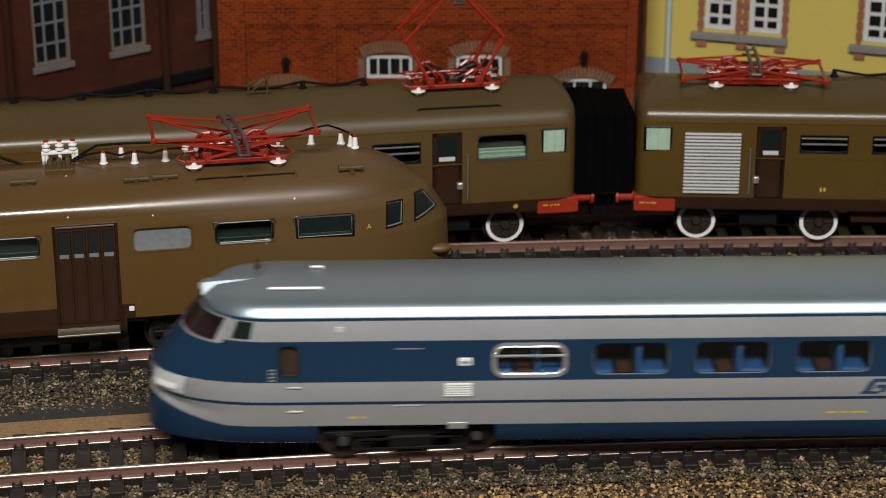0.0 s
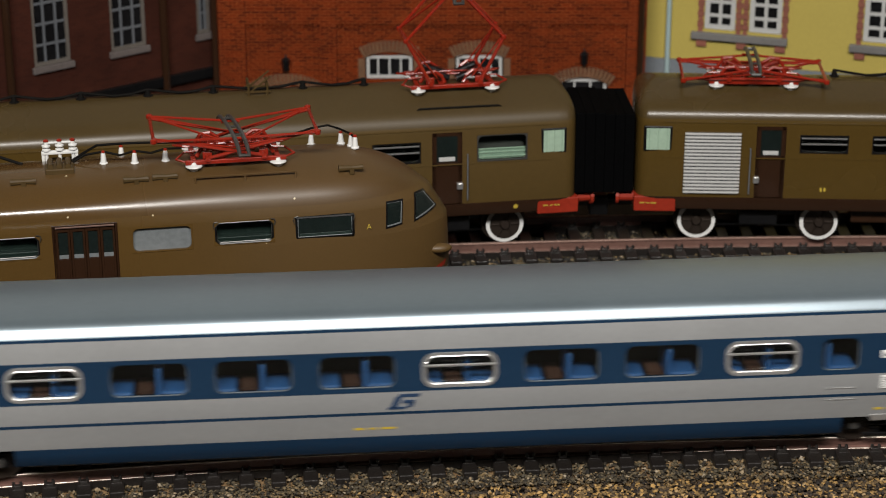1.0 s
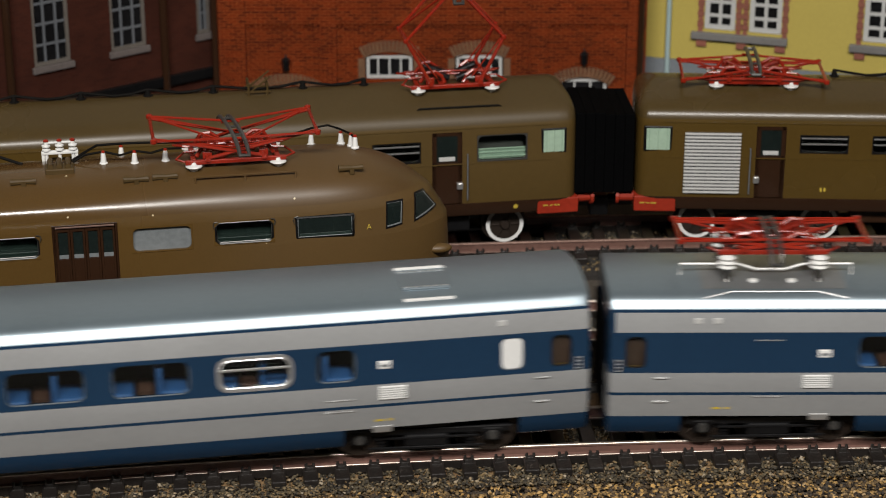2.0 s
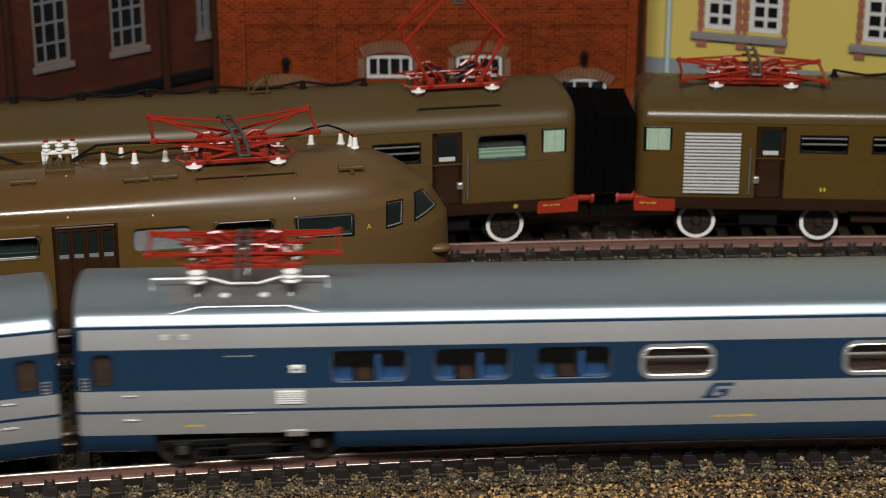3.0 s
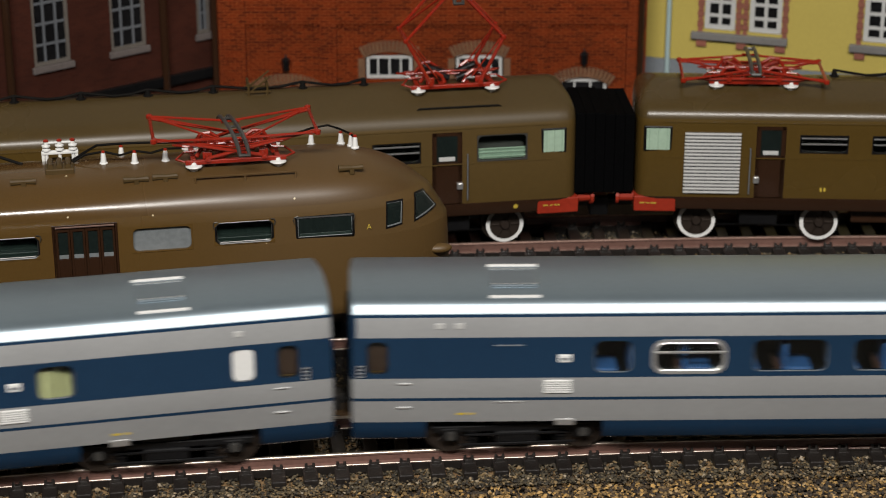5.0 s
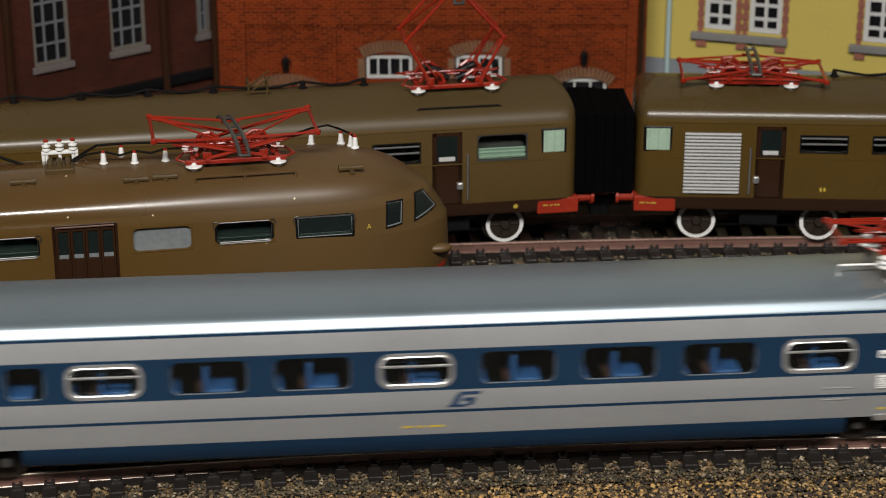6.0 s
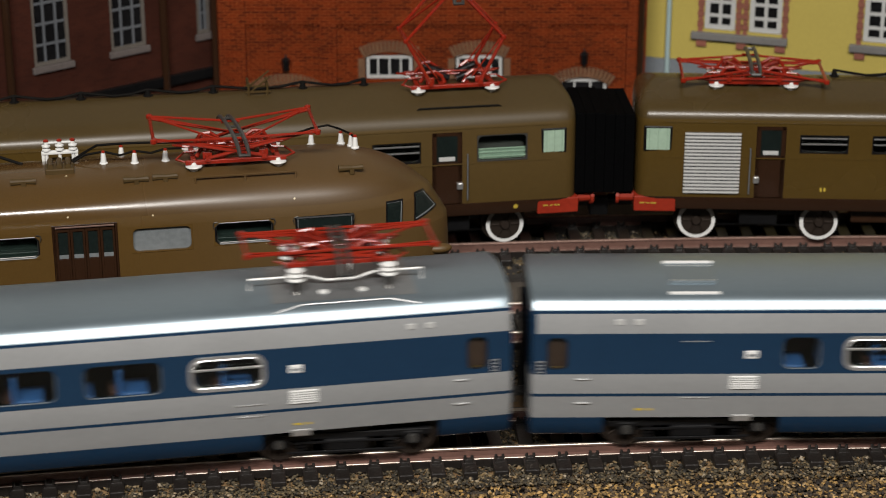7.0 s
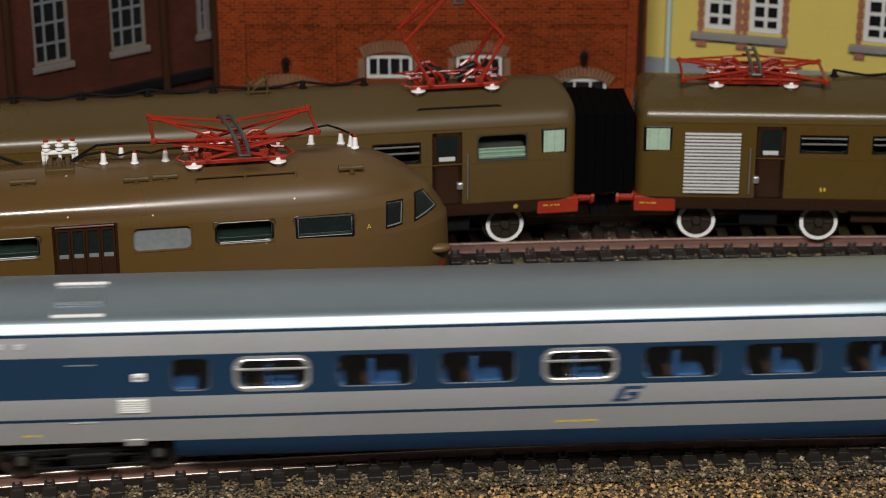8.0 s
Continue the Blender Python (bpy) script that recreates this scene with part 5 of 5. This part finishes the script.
FAR_PROF = [(10.0, 15.2), (11.0, 15.6), (13.6, 16.0), (24.0, 16.05), (33.6, 15.85), (34.6, 15.7), (35.6, 15.36), (36.5, 14.82), (37.3, 14.0), (38.1, 12.6), (38.9, 10.3), (39.8, 7.2), (40.7, 4.4), (41.3, 2.0), (41.5, 0.0)]


def far_car(m, x_end, length, flip, label, wins, door, louvre, raised, panto_x, wheels, mast_x):
    """A parked olive railcar; x_end is the end at the bellows, flip = -1 where the body runs to the left of it."""
    root = thing("railcar", label, "train car", "parked railcars", m)
    root["paint"] = "olive"
    dome = lambda z: float(np.interp(z, [10, 34, 36, 38, 39.5, 40.5, 41.2, 41.5], [6.0, 6.0, 5.8, 5.1, 4.1, 3.0, 1.8, 0.4]))
    xe0, xe1 = (x_end - length, x_end - 6.0) if flip < 0 else (x_end + 6.0, x_end + length)
    plain = (lambda z: 3.0, 4.0)
    ends = (plain, (dome, 4.4)) if flip < 0 else ((dome, 4.4), plain)
    holes = [(a, b, c, d, "near") for a, b, c, d, k in wins] + [(door[0], door[1], 13.6, 33.0, "near")]
    paint = lambda z, where, x: 1 if z < 13.6 else (2 if z > 34.6 else 0)
    car_shell(root, FAR_PROF, xe0, xe1, ends[0], ends[1], holes, paint, ["olive", "darkbrown", "olive_roof"], "olive-brown body with dark brown sill")
    for a, b, c, d, k in wins:
        parked_window(root, FAR_PROF, a, b, c, d, k, {"bars": "black", "halfgreen": "dark_metal"}.get(k, "olive"))
    # end side window in the taper
    s = -flip
    bm = bmesh.new()
    xa, xb = (x_end - 10.4, x_end - 3.6) if flip < 0 else (x_end + 2.2, x_end + 9.6)
    vs = box(bm, xa, xb, -16.0, -15.4, 25.9, 32.8, bevel=0.3)
    ew = part("end_window", bm, "black", root, "dark-framed end window")
    bm = bmesh.new()
    box(bm, xa + 0.7, xb - 0.7, -16.05, -15.9, 26.4, 32.2)
    part("pane", bm, "green", ew, "pale green curtained pane")
    for k in range(3):
        bm = bmesh.new()
        xx = xa + 1.4 + k * (xb - xa - 2.8) / 2
        rod(bm, (xx, -15.95, 26.5), (xx, -15.95, 32.1), 0.22, 6)
        part("curtain_fold", bm, "green", ew)
    # door
    bm = bmesh.new()
    a, b = door
    box(bm, a, b, -15.6, -15.2, 13.6, 33.0)
    box(bm, a + 0.3, a + 1.2, -15.75, -15.5, 13.7, 32.9)
    box(bm, b - 1.2, b - 0.3, -15.75, -15.5, 13.7, 32.9)
    box(bm, a + 0.3, b - 0.3, -15.75, -15.5, 13.7, 25.0)
    box(bm, a + 0.3, b - 0.3, -15.75, -15.5, 32.0, 32.9)
    dr = part("door", bm, "darkbrown", root, "dark brown passenger door")
    bm = bmesh.new()
    box(bm, a + 1.2, b - 1.2, -15.66, -15.55, 25.0, 32.0)
    part("door_pane", bm, "dark", dr)
    bm = bmesh.new()
    box(bm, a + 1.8, b - 1.8, -15.9, -15.6, 25.3, 26.4, bevel=0.1)
    part("drop_light", bm, "frame_white", dr)
    hx = b - 0.6 if flip < 0 else a + 0.4
    bm = bmesh.new()
    box(bm, hx - 0.8, hx + 0.8, -16.4, -15.7, 17.6, 19.4, bevel=0.2)
    part("door_handle", bm, "chrome", dr)
    rx = b + 1.3 if flip < 0 else a - 1.4
    bm = bmesh.new()
    line(bm, [(rx, -16.0, 27.0), (rx, -16.6, 27.0), (rx, -16.6, 14.8), (rx, -16.0, 14.8)], 0.2, 6)
    part("handrail", bm, "frame_grey", root)
    # belt moulding and gutter
    bm = bmesh.new()
    box(bm, xe0 + 1, xe1 - 1, -16.15, -15.9, 24.3, 24.55)
    box(bm, xe0 + 1, xe1 - 1, -16.0, -15.5, 33.7, 34.0)
    part("moulding", bm, "olive", root)
    if louvre:
        a, b = louvre
        bm = bmesh.new()
        box(bm, a, b, -16.2, -15.9, 14.6, 31.2)
        lv = part("louvre", bm, "frame_grey", root, "bright silver louvre grille")
        k = 0
        z = 14.9
        while z < 31.0:
            bm = bmesh.new()
            vs = box(bm, a, b, -16.8, -16.2, z, z + 0.5, bevel=0.1)
            part("slat", bm, "frame_white", lv)
            z += 0.93
    # buffer beam, buffer, sill marks
    s = -flip
    bm = bmesh.new()
    xa, xb = sorted((x_end - s * 0.2, x_end - s * 11.0))
    box(bm, xa, xb, -15.9, 15.9, 9.4, 13.55, bevel=0.25)
    part("buffer_beam", bm, "buffer_red", root, "red buffer beam")
    for y in (-12.0, 12.0):
        bm = bmesh.new()
        rod(bm, (x_end - s * 2.0, y, 12.2), (x_end + s * 3.6, y, 12.2), 1.4, 12)
        rod(bm, (x_end + s * 3.6, y, 12.2), (x_end + s * 4.4, y, 12.2), 2.1, 14)
        part("buffer", bm, "buffer_red", root, "red buffer")
    bm = bmesh.new()
    bar_text(bm, min(xa, xb) + 1.5, -16.02, 11.6, (1.3, 0.8, 1.5), 0.32, 0.35)
    part("beam_lettering", bm, "yellow", root)
    bm = bmesh.new()
    if flip < 0:
        bmesh.ops.create_cone(bm, cap_ends=True, segments=16, radius1=0.6, radius2=0.6, depth=0.1, matrix=Matrix.Translation((door[1] + 14.0, -16.0, 12.0)) @ Matrix.Rotation(math.pi / 2, 4, "X"))
    else:
        bar_text(bm, door[1] + 9.3, -16.06, 15.6, (0.55, 0.55), 1.0, 0.4)
    part("yellow_mark", bm, "yellow", root)
    # roof
    bm = bmesh.new()
    pz = lerp_height(FAR_PROF, 10.6)
    line(bm, [(panto_x - 11.0, -12.3, pz - 0.9), (panto_x - 10.2, -12.3, pz - 0.35), (panto_x + 10.2, -12.3, pz - 0.35), (panto_x + 11.0, -12.3, pz - 0.9)], 0.3, 6)
    if flip < 0:
        part("roof_rail", bm, "cable", root)
    else:
        bm.free()
    pantograph(root, panto_x, 40.4 if raised else 39.9, raised, False, 36.6, 1.6, 0.0 if raised else 2.6)
    # running cable on black posts along the ridge
    xs = [x for x in mast_x]
    bm = bmesh.new()
    cable = []
    for i, x in enumerate(xs):
        cable.append((x, 0.6, 43.2))
        if i + 1 < len(xs):
            d = (xs[i + 1] - x)
            cable += [(x + d * 0.25, 0.6, 42.5), (x + d * 0.5, 0.6, 41.9), (x + d * 0.75, 0.6, 42.2)]
    line(bm, cable, 0.34, 6)
    part("roof_cable", bm, "cable", root, "black roof cable")
    bm = bmesh.new()
    line(bm, [(x, y + 1.6, z - 0.4) for x, y, z in cable], 0.28, 6)
    part("roof_cable", bm, "cable", root, "black roof cable")
    for x in xs:
        bm = bmesh.new()
        lathe(bm, x, 0.8, 41.2, [(0, 1.3), (0.4, 1.3), (0.6, 0.8), (1.8, 0.6), (2.1, 0.5)], 10)
        part("cable_post", bm, "cable", root)
    if flip < 0:
        # open bronze rack on the ridge
        bm = bmesh.new()
        for x in (178.4, 183.2):
            for y in (-2.4, 2.4):
                rod(bm, (x, y, 40.6), (x, y, 44.4), 0.32, 6)
        for y in (-2.4, 2.4):
            rod(bm, (177.6, y, 42.0), (184.0, y, 42.0), 0.3, 6)
            rod(bm, (179.0, y, 42.2), (184.0, y, 46.0), 0.24, 6)
        rod(bm, (178.4, -2.6, 44.2), (178.4, 2.6, 44.2), 0.3, 6)
        rod(bm, (183.2, -2.6, 44.2), (183.2, 2.6, 44.2), 0.3, 6)
        part("roof_rack", bm, "brass", root, "bronze-coloured open roof rack")
    for x in wheels[0]:
        bogie(root, x, wheels[1], 5.0, True, "dark bogie with white-rimmed wheels")
    bm = bmesh.new()
    lo, hi = sorted((wheels[0][0] - flip * 0, wheels[0][-1]))
    box(bm, lo + 24, hi - 24, -12, 12, 5.5, 10.2, bevel=0.5)
    box(bm, xe0 + 4, xe1 - 2, -10, 10, 8.6, 10.4)
    part("underframe", bm, "darkbrown", root)
    return root


def parked_trains():
    middle_car()
    ug = -92.0
    far_car(car_pose(ug - 269.2, ug - 44.2, OFF_FAR, False), 262.0, 290.0, -1, "parked olive-brown railcar with a raised red pantograph",
            [(234.9, 248.2, 24.7, 32.0, "halfgreen"), (208.0, 220.6, 25.2, 31.0, "bars"), (188.0, 200.6, 25.2, 31.0, "bars")], (223.4, 231.2), None, True, 231.0, ((0.0, 229.0), 29.0), [102.8, 119.7, 136.3, 153.1, 169.6, 192.5, 208.3])
    far_car(car_pose(ug + 45, ug + 270, OFF_FAR, False), -35.0, 290.0, 1, "parked olive-brown railcar with a silver louvre grille",
            [(7.0, 19.6, 25.9, 31.0, "bars"), (25.4, 38.0, 25.9, 31.0, "bars"), (44, 56.6, 25.9, 31.0, "bars")], (-4.0, 3.6), (-22.3, -7.9), False, -4.5, ((-2.0, 225.0), 32.0), [17.0 + 17.2 * i for i in range(7)])
    # bellows between the two
    x, y, a = rail_point(ug + 1.0, OFF_FAR, False)
    root = thing("gangway_bellows", "black rubber gangway bellows between the parked railcars", "bellows", m=Matrix.Translation((x * MM, y * MM, 0)) @ Matrix.Rotation(a, 4, "Z"))
    for k in range(6):
        bm = bmesh.new()
        xx = -7.6 + k * 2.55
        box(bm, xx, xx + 2.52, -11.0, 11.0, 14.0, 35.8 if k < 3 else 35.3, bevel=0.18)
        part("bellows_fold", bm, "bellows", root)
    bm = bmesh.new()
    rod(bm, (-9, 0, 8), (9, 0, 8), 1.6, 10)
    box(bm, -2.5, 2.5, -3, 3, 4.5, 10, bevel=0.5)
    part("coupler", bm, "black", root)


parked_trains()

# ---------------------------------------------------------------- the buildings behind


def building_window(root, xc, z0, z1, w, cols, rows_, frame_mat, sill_mat, y=0.0, bar=0.55, edge=0.9, label="", bar_mat=None):
    """A recessed pane with frame, glazing bars and sill, in the wall's own space (the wall's face is y = 0)."""
    bm = bmesh.new()
    for x0, x1, a, b in ((xc - w / 2, xc - w / 2 + edge, z0, z1), (xc + w / 2 - edge, xc + w / 2, z0, z1), (xc - w / 2 + edge, xc + w / 2 - edge, z0, z0 + edge), (xc - w / 2 + edge, xc + w / 2 - edge, z1 - edge, z1)):
        box(bm, x0, x1, y + 0.25, y + 0.9, a, b)
    win = part("window", bm, frame_mat, root, label)
    for k in range(1, cols):
        bm = bmesh.new()
        x = xc - w / 2 + w * k / cols
        box(bm, x - bar / 2, x + bar / 2, y + 0.4, y + 0.85, z0 + edge, z1 - edge)
        part("glazing_bar", bm, bar_mat or frame_mat, win)
    for k in range(1, rows_):
        bm = bmesh.new()
        z = z0 + (z1 - z0) * k / rows_
        box(bm, xc - w / 2 + edge, xc + w / 2 - edge, y + 0.45, y + 0.8, z - bar / 2, z + bar / 2)
        part("glazing_bar", bm, bar_mat or frame_mat, win)
    bm = bmesh.new()
    box(bm, xc - w / 2 + 0.2, xc + w / 2 - 0.2, y + 0.95, y + 1.1, z0 + 0.2, z1 - 0.2)
    part("pane", bm, "pane", win)
    if sill_mat:
        bm = bmesh.new()
        box(bm, xc - w / 2 - 0.8, xc + w / 2 + 0.8, y - 1.0, y + 1.0, z0 - 1.8, z0, bevel=0.15)
        part("sill", bm, sill_mat, win)
    return win


def wall_with_holes(x0, x1, z0, z1, holes, y0, y1, mat, parent, name="wall", label=""):
    """A wall of some thickness, cut into blocks round rectangular openings."""
    xs = sorted({x0, x1} | {v for h in holes for v in h[:2] if x0 < v < x1})
    zs = sorted({z0, z1} | {v for h in holes for v in h[2:] if z0 < v < z1})
    bm = bmesh.new()
    for a, b in zip(xs[:-1], xs[1:]):
        for c, d in zip(zs[:-1], zs[1:]):
            mx, mz = (a + b) / 2, (c + d) / 2
            if not any(h[0] < mx < h[1] and h[2] < mz < h[3] for h in holes):
                box(bm, a, b, y0, y1, c, d)
    bmesh.ops.remove_doubles(bm, verts=bm.verts, dist=0.001)
    # the faces between neighbouring blocks go
    seen = {}
    for f in bm.faces:
        seen.setdefault(frozenset(f.verts), []).append(f)
    bmesh.ops.delete(bm, geom=[f for fs in seen.values() if len(fs) > 1 for f in fs], context="FACES_ONLY")
    return part(name, bm, mat, parent, label)


def arch(root, xc, z_spring, w, rise, thick, y0, y1, mat):
    """A segmental arch of single bricks."""
    r = (w * w / 4 + rise * rise) / (2 * rise)
    half = math.asin(w / 2 / r)
    n = max(7, int(2 * half * r / 1.05))
    for k in range(n):
        a = -half + 2 * half * (k + 0.5) / n
        bm = bmesh.new()
        vs = box(bm, -0.44, 0.44, y0, y1, 0, thick)
        m = Matrix.Translation((xc, 0, z_spring + rise - r)) @ Matrix.Rotation(a, 4, "Y") @ Matrix.Translation((0, 0, r))
        bmesh.ops.transform(bm, matrix=m, verts=vs)
        part("arch_brick", bm, mat, root)


def red_building():
    root = thing("house", "red brick factory house with arched windows", "building", "background buildings", Matrix.Translation((0, 0.615, 0)))
    x0, x1 = -66.5, 60.0
    low = [(-23.2, -8.8, 15.9, 23.2), (3.4, 18.2, 15.9, 23.2), (-57, -37, 0, 13.2), (34.2, 49.4, 0, 16.2)]
    high = [(-53, -40, 44, 66), (-22, -9, 44, 66), (4, 17, 44, 66), (35, 48, 44, 66)]
    wall_with_holes(x0, x1, -6, 110, low + high, 0.0, 3.0, "redbrick", root, label="red brick wall with recessed panels")
    # pilasters and corbel bands standing proud
    for a, b in ((-66.8, -58.6), (-36.5, -31.5), (25.8, 31.0), (54.5, 60.3)):
        bm = bmesh.new()
        box(bm, a, b, -1.0, -0.002, -6, 110)
        part("pilaster", bm, "redbrick", root)
    for a, b in ((-58.6, -36.5), (-31.5, 25.8), (31.0, 54.5)):
        bm = bmesh.new()
        box(bm, a, b, -1.0, -0.002, 33.0, 37.5)
        k = a + 0.4
        while k < b - 1:
            box(bm, k, k + 0.9, -0.8, -0.002, 31.9, 33.0)
            k += 1.8
        part("corbel_band", bm, "redbrick", root)
        bm = bmesh.new()
        box(bm, a, b, -1.0, -0.002, 68, 72)
        part("corbel_band", bm, "redbrick", root)
    for xc in (-16.0, 10.8):
        building_window(root, xc, 15.9, 22.9, 13.6, 4, 1, "frame_white", None, label="white-framed arched window")
        arch(root, xc, 22.4, 15.2, 1.9, 3.4, -0.7, 0.6, "tanbrick")
        for s in (-1, 1):
            bm = bmesh.new()
            box(bm, xc + s * 8.3 - 1.0, xc + s * 8.3 + 1.0, -0.6, -0.003, 15.9, 22.2)
            part("jamb", bm, "tanbrick", root)
    for xc, zs, w in ((-47.0, 11.6, 19.0), (41.8, 13.8, 16.0)):
        building_window(root, xc, 0, zs + 1.9, w - 1.6, 3, 3, "frame_white", None, label="white-framed arched doorway window")
        arch(root, xc, zs, w, 2.6, 3.2, -0.7, 0.6, "tanbrick")
    for xc in (-46.5, -15.5, 10.5, 41.5):
        building_window(root, xc, 44, 66, 12.6, 3, 4, "frame_white", "tanbrick")
    for xc in (-46.8, 42.0):
        bm = bmesh.new()
        lathe(bm, xc, -1.8, 18.6 if xc < 0 else 20.4, [(0, 0.4), (0.4, 0.9), (3.4, 1.1), (3.6, 1.4), (4.4, 0.4), (5.0, 0.2)], 8)
        rod(bm, (xc, -1.8, 23.0 if xc < 0 else 24.8), (xc, 0, 23.0 if xc < 0 else 24.8), 0.25, 6)
        part("wall_lantern", bm, "black", root, "black wall lantern")
    for x in (-67.6, 58.6):
        bm = bmesh.new()
        rod(bm, (x, -1.9, -5), (x, -1.9, 109), 0.95, 10)
        part("drainpipe", bm, "darkbrown", root, "dark brown drainpipe")
    bm = bmesh.new()
    box(bm, x0 - 1.5, x1 + 1.5, -3.0, 60, 110, 113)
    part("roof", bm, "slate", root)
    for x in (x0, x1 - 3.0):
        bm = bmesh.new()
        box(bm, x, x + 3.0, 3.0, 58, -6, 110)
        part("side_wall", bm, "redbrick", root)


def yellow_building():
    root = thing("house", "yellow plastered house with white windows and brick trim", "building", "background buildings",
                 Matrix.Translation((0.061, 0.626, -0.003)) @ Matrix.Rotation(radians(-17), 4, "Z"))
    wins = [(18.0, 27.2), (31.4, 41.0), (65.0, 75.5)]
    holes = [(a, b, 32.6, 58.0) for a, b in wins]
    wall_with_holes(0, 150, 22.5, 105, holes, 0, 3, "plaster", root, label="yellow plaster wall")
    bm = bmesh.new()
    box(bm, 0, 150, -0.8, 3, -6, 22.4)
    part("plinth", bm, "plinth", root, "grey-blue plinth")
    for a, b in wins:
        building_window(root, (a + b) / 2, 32.7, 57.9, b - a - 0.1, 2, 6, "frame_white", None, bar=1.0, edge=1.4)
    for a, b in ((15.8, 41.6), (62.8, 78)):
        bm = bmesh.new()
        box(bm, a - 1.5, b + 1.5, -1.6, -0.002, 29.6, 31.8, bevel=0.2)
        part("sill", bm, "sill", root, "grey stone sill")
    for x in (16.9, 28.3, 30.3, 42.1, 63.9, 76.6):
        k = 0
        z = 31.8
        while z < 58:
            bm = bmesh.new()
            w = 1.9 if k % 2 else 1.4
            box(bm, x - w / 2, x + w / 2, -0.5, -0.002, z, z + 1.5)
            part("quoin", bm, "pinkbrick", root)
            z += 1.62
            k += 1
    for x in (17.4, 29.4, 41.0, 64.4):
        bm = bmesh.new()
        box(bm, x - 1.5, x + 1.5, -0.9, -0.002, 27.4, 29.5)
        part("bracket", bm, "pinkbrick", root)
    bm = bmesh.new()
    rod(bm, (7.4, -1.2, -5), (7.4, -1.2, 104), 0.75, 10)
    part("drainpipe", bm, "pipe", root, "pale blue drainpipe")
    bm = bmesh.new()
    box(bm, -2, 152, -3, 50, 105, 108)
    part("roof", bm, "slate", root)
    bm = bmesh.new()
    box(bm, 147, 150, 3, 48, -6, 105)
    part("side_wall", bm, "plaster", root)


def dark_building():
    root = thing("house", "dark red brick factory house with tall windows", "building", "background buildings",
                 Matrix.Translation((-0.068, 0.617, 0)) @ Matrix.Rotation(radians(38), 4, "Z"))
    wins = [(-59.7, -48.2, 30.0), (-35.0, -23.4, 30.0), (-6.0, -1.4, 30.0)]
    holes = [(a, b, z, z + 30) for a, b, z in wins]
    wall_with_holes(-84, -1.0, -6, 105, holes, 0, 3, "darkbrick", root, label="dark red brick wall")
    for a, b, z in wins:
        building_window(root, (a + b) / 2, z, z + 30, b - a, 3, 5, "frame_buff", "sill_buff", bar=0.7, edge=1.0, bar_mat="frame_grey")
    bm = bmesh.new()
    box(bm, -84.5, -1.0, -1.6, -0.002, 16.5, 19.5, bevel=0.2)
    part("string_course", bm, "black", root)
    for x in (-68.0, -18.0):
        bm = bmesh.new()
        rod(bm, (x, -1.2, -5), (x, -1.2, 104), 1.2, 10)
        part("drainpipe", bm, "darkbrown", root, "dark drainpipe")
    bm = bmesh.new()
    box(bm, -86, 1, -3, 40, 105, 108)
    part("roof", bm, "slate", root)


red_building()
yellow_building()
dark_building()

# ---------------------------------------------------------------- what moves
DONE = (0.0, 99.6, 205.3, 315.56, 427.74, 543.15, 663.99, 787.44, 914.49)   # millimetres run at each full second
U_FRONT = -194.35


def run(t):
    """How far the train has run at t seconds."""
    k = [2 * DONE[0] - DONE[1], *DONE, 2 * DONE[-1] - DONE[-2]]
    i = min(int(t), 7)
    x = t - i
    a, b, c, d = k[i], k[i + 1], k[i + 2], k[i + 3]
    return (2 * x**3 - 3 * x**2 + 1) * b + (x**3 - 2 * x**2 + x) * (c - a) / 2 + (3 * x**2 - 2 * x**3) * c + (x**3 - x**2) * (d - b) / 2


def settle(u):
    """How far a car body sits lower on its springs, in millimetres, as it comes off the curve."""
    x = min(1.0, max(0.0, (u + 170) / 150))
    return -0.95 * x * x * (3 - 2 * x)


def motions():
    u = U_FRONT
    for (root, gear), length, (b0, b1) in zip(CARS, CAR_LEN, BOGIES):
        times = [i / 5 for i in range(41)]
        poses = []
        for t in times:
            s = u - run(t)
            z0, z1 = settle(s + b0), settle(s + b1)
            poses.append(Matrix.Translation((0, 0, z0 * MM)) @ car_pose(s + b0, s + b1, 0.0, True) @ Matrix.Rotation(-math.atan2(z1 - z0, b1 - b0), 4, "Y") @ Matrix.Translation((-b0 * MM, 0, 0)))
        walk(root, list(zip(times, poses)))
        for (frame_ob, wheels), b in zip(gear, (b0, b1)):
            rows = []
            for t, m in zip(times, poses):
                head = rail_point(u - run(t) + b, 0.0, True)[2]
                rows.append((t, Matrix.Translation((b * MM, 0, -settle(u - run(t) + b) * MM)) @ Matrix.Rotation(head - m.to_euler().z, 4, "Z")))
            walk(frame_ob, rows)
            for w in wheels:
                at = w.location.copy()
                walk(w, [(i / 30, Matrix.Translation(at) @ Matrix.Rotation(-run(i / 30) / 5.2, 4, "Y")) for i in range(241)])
        u += length


motions()
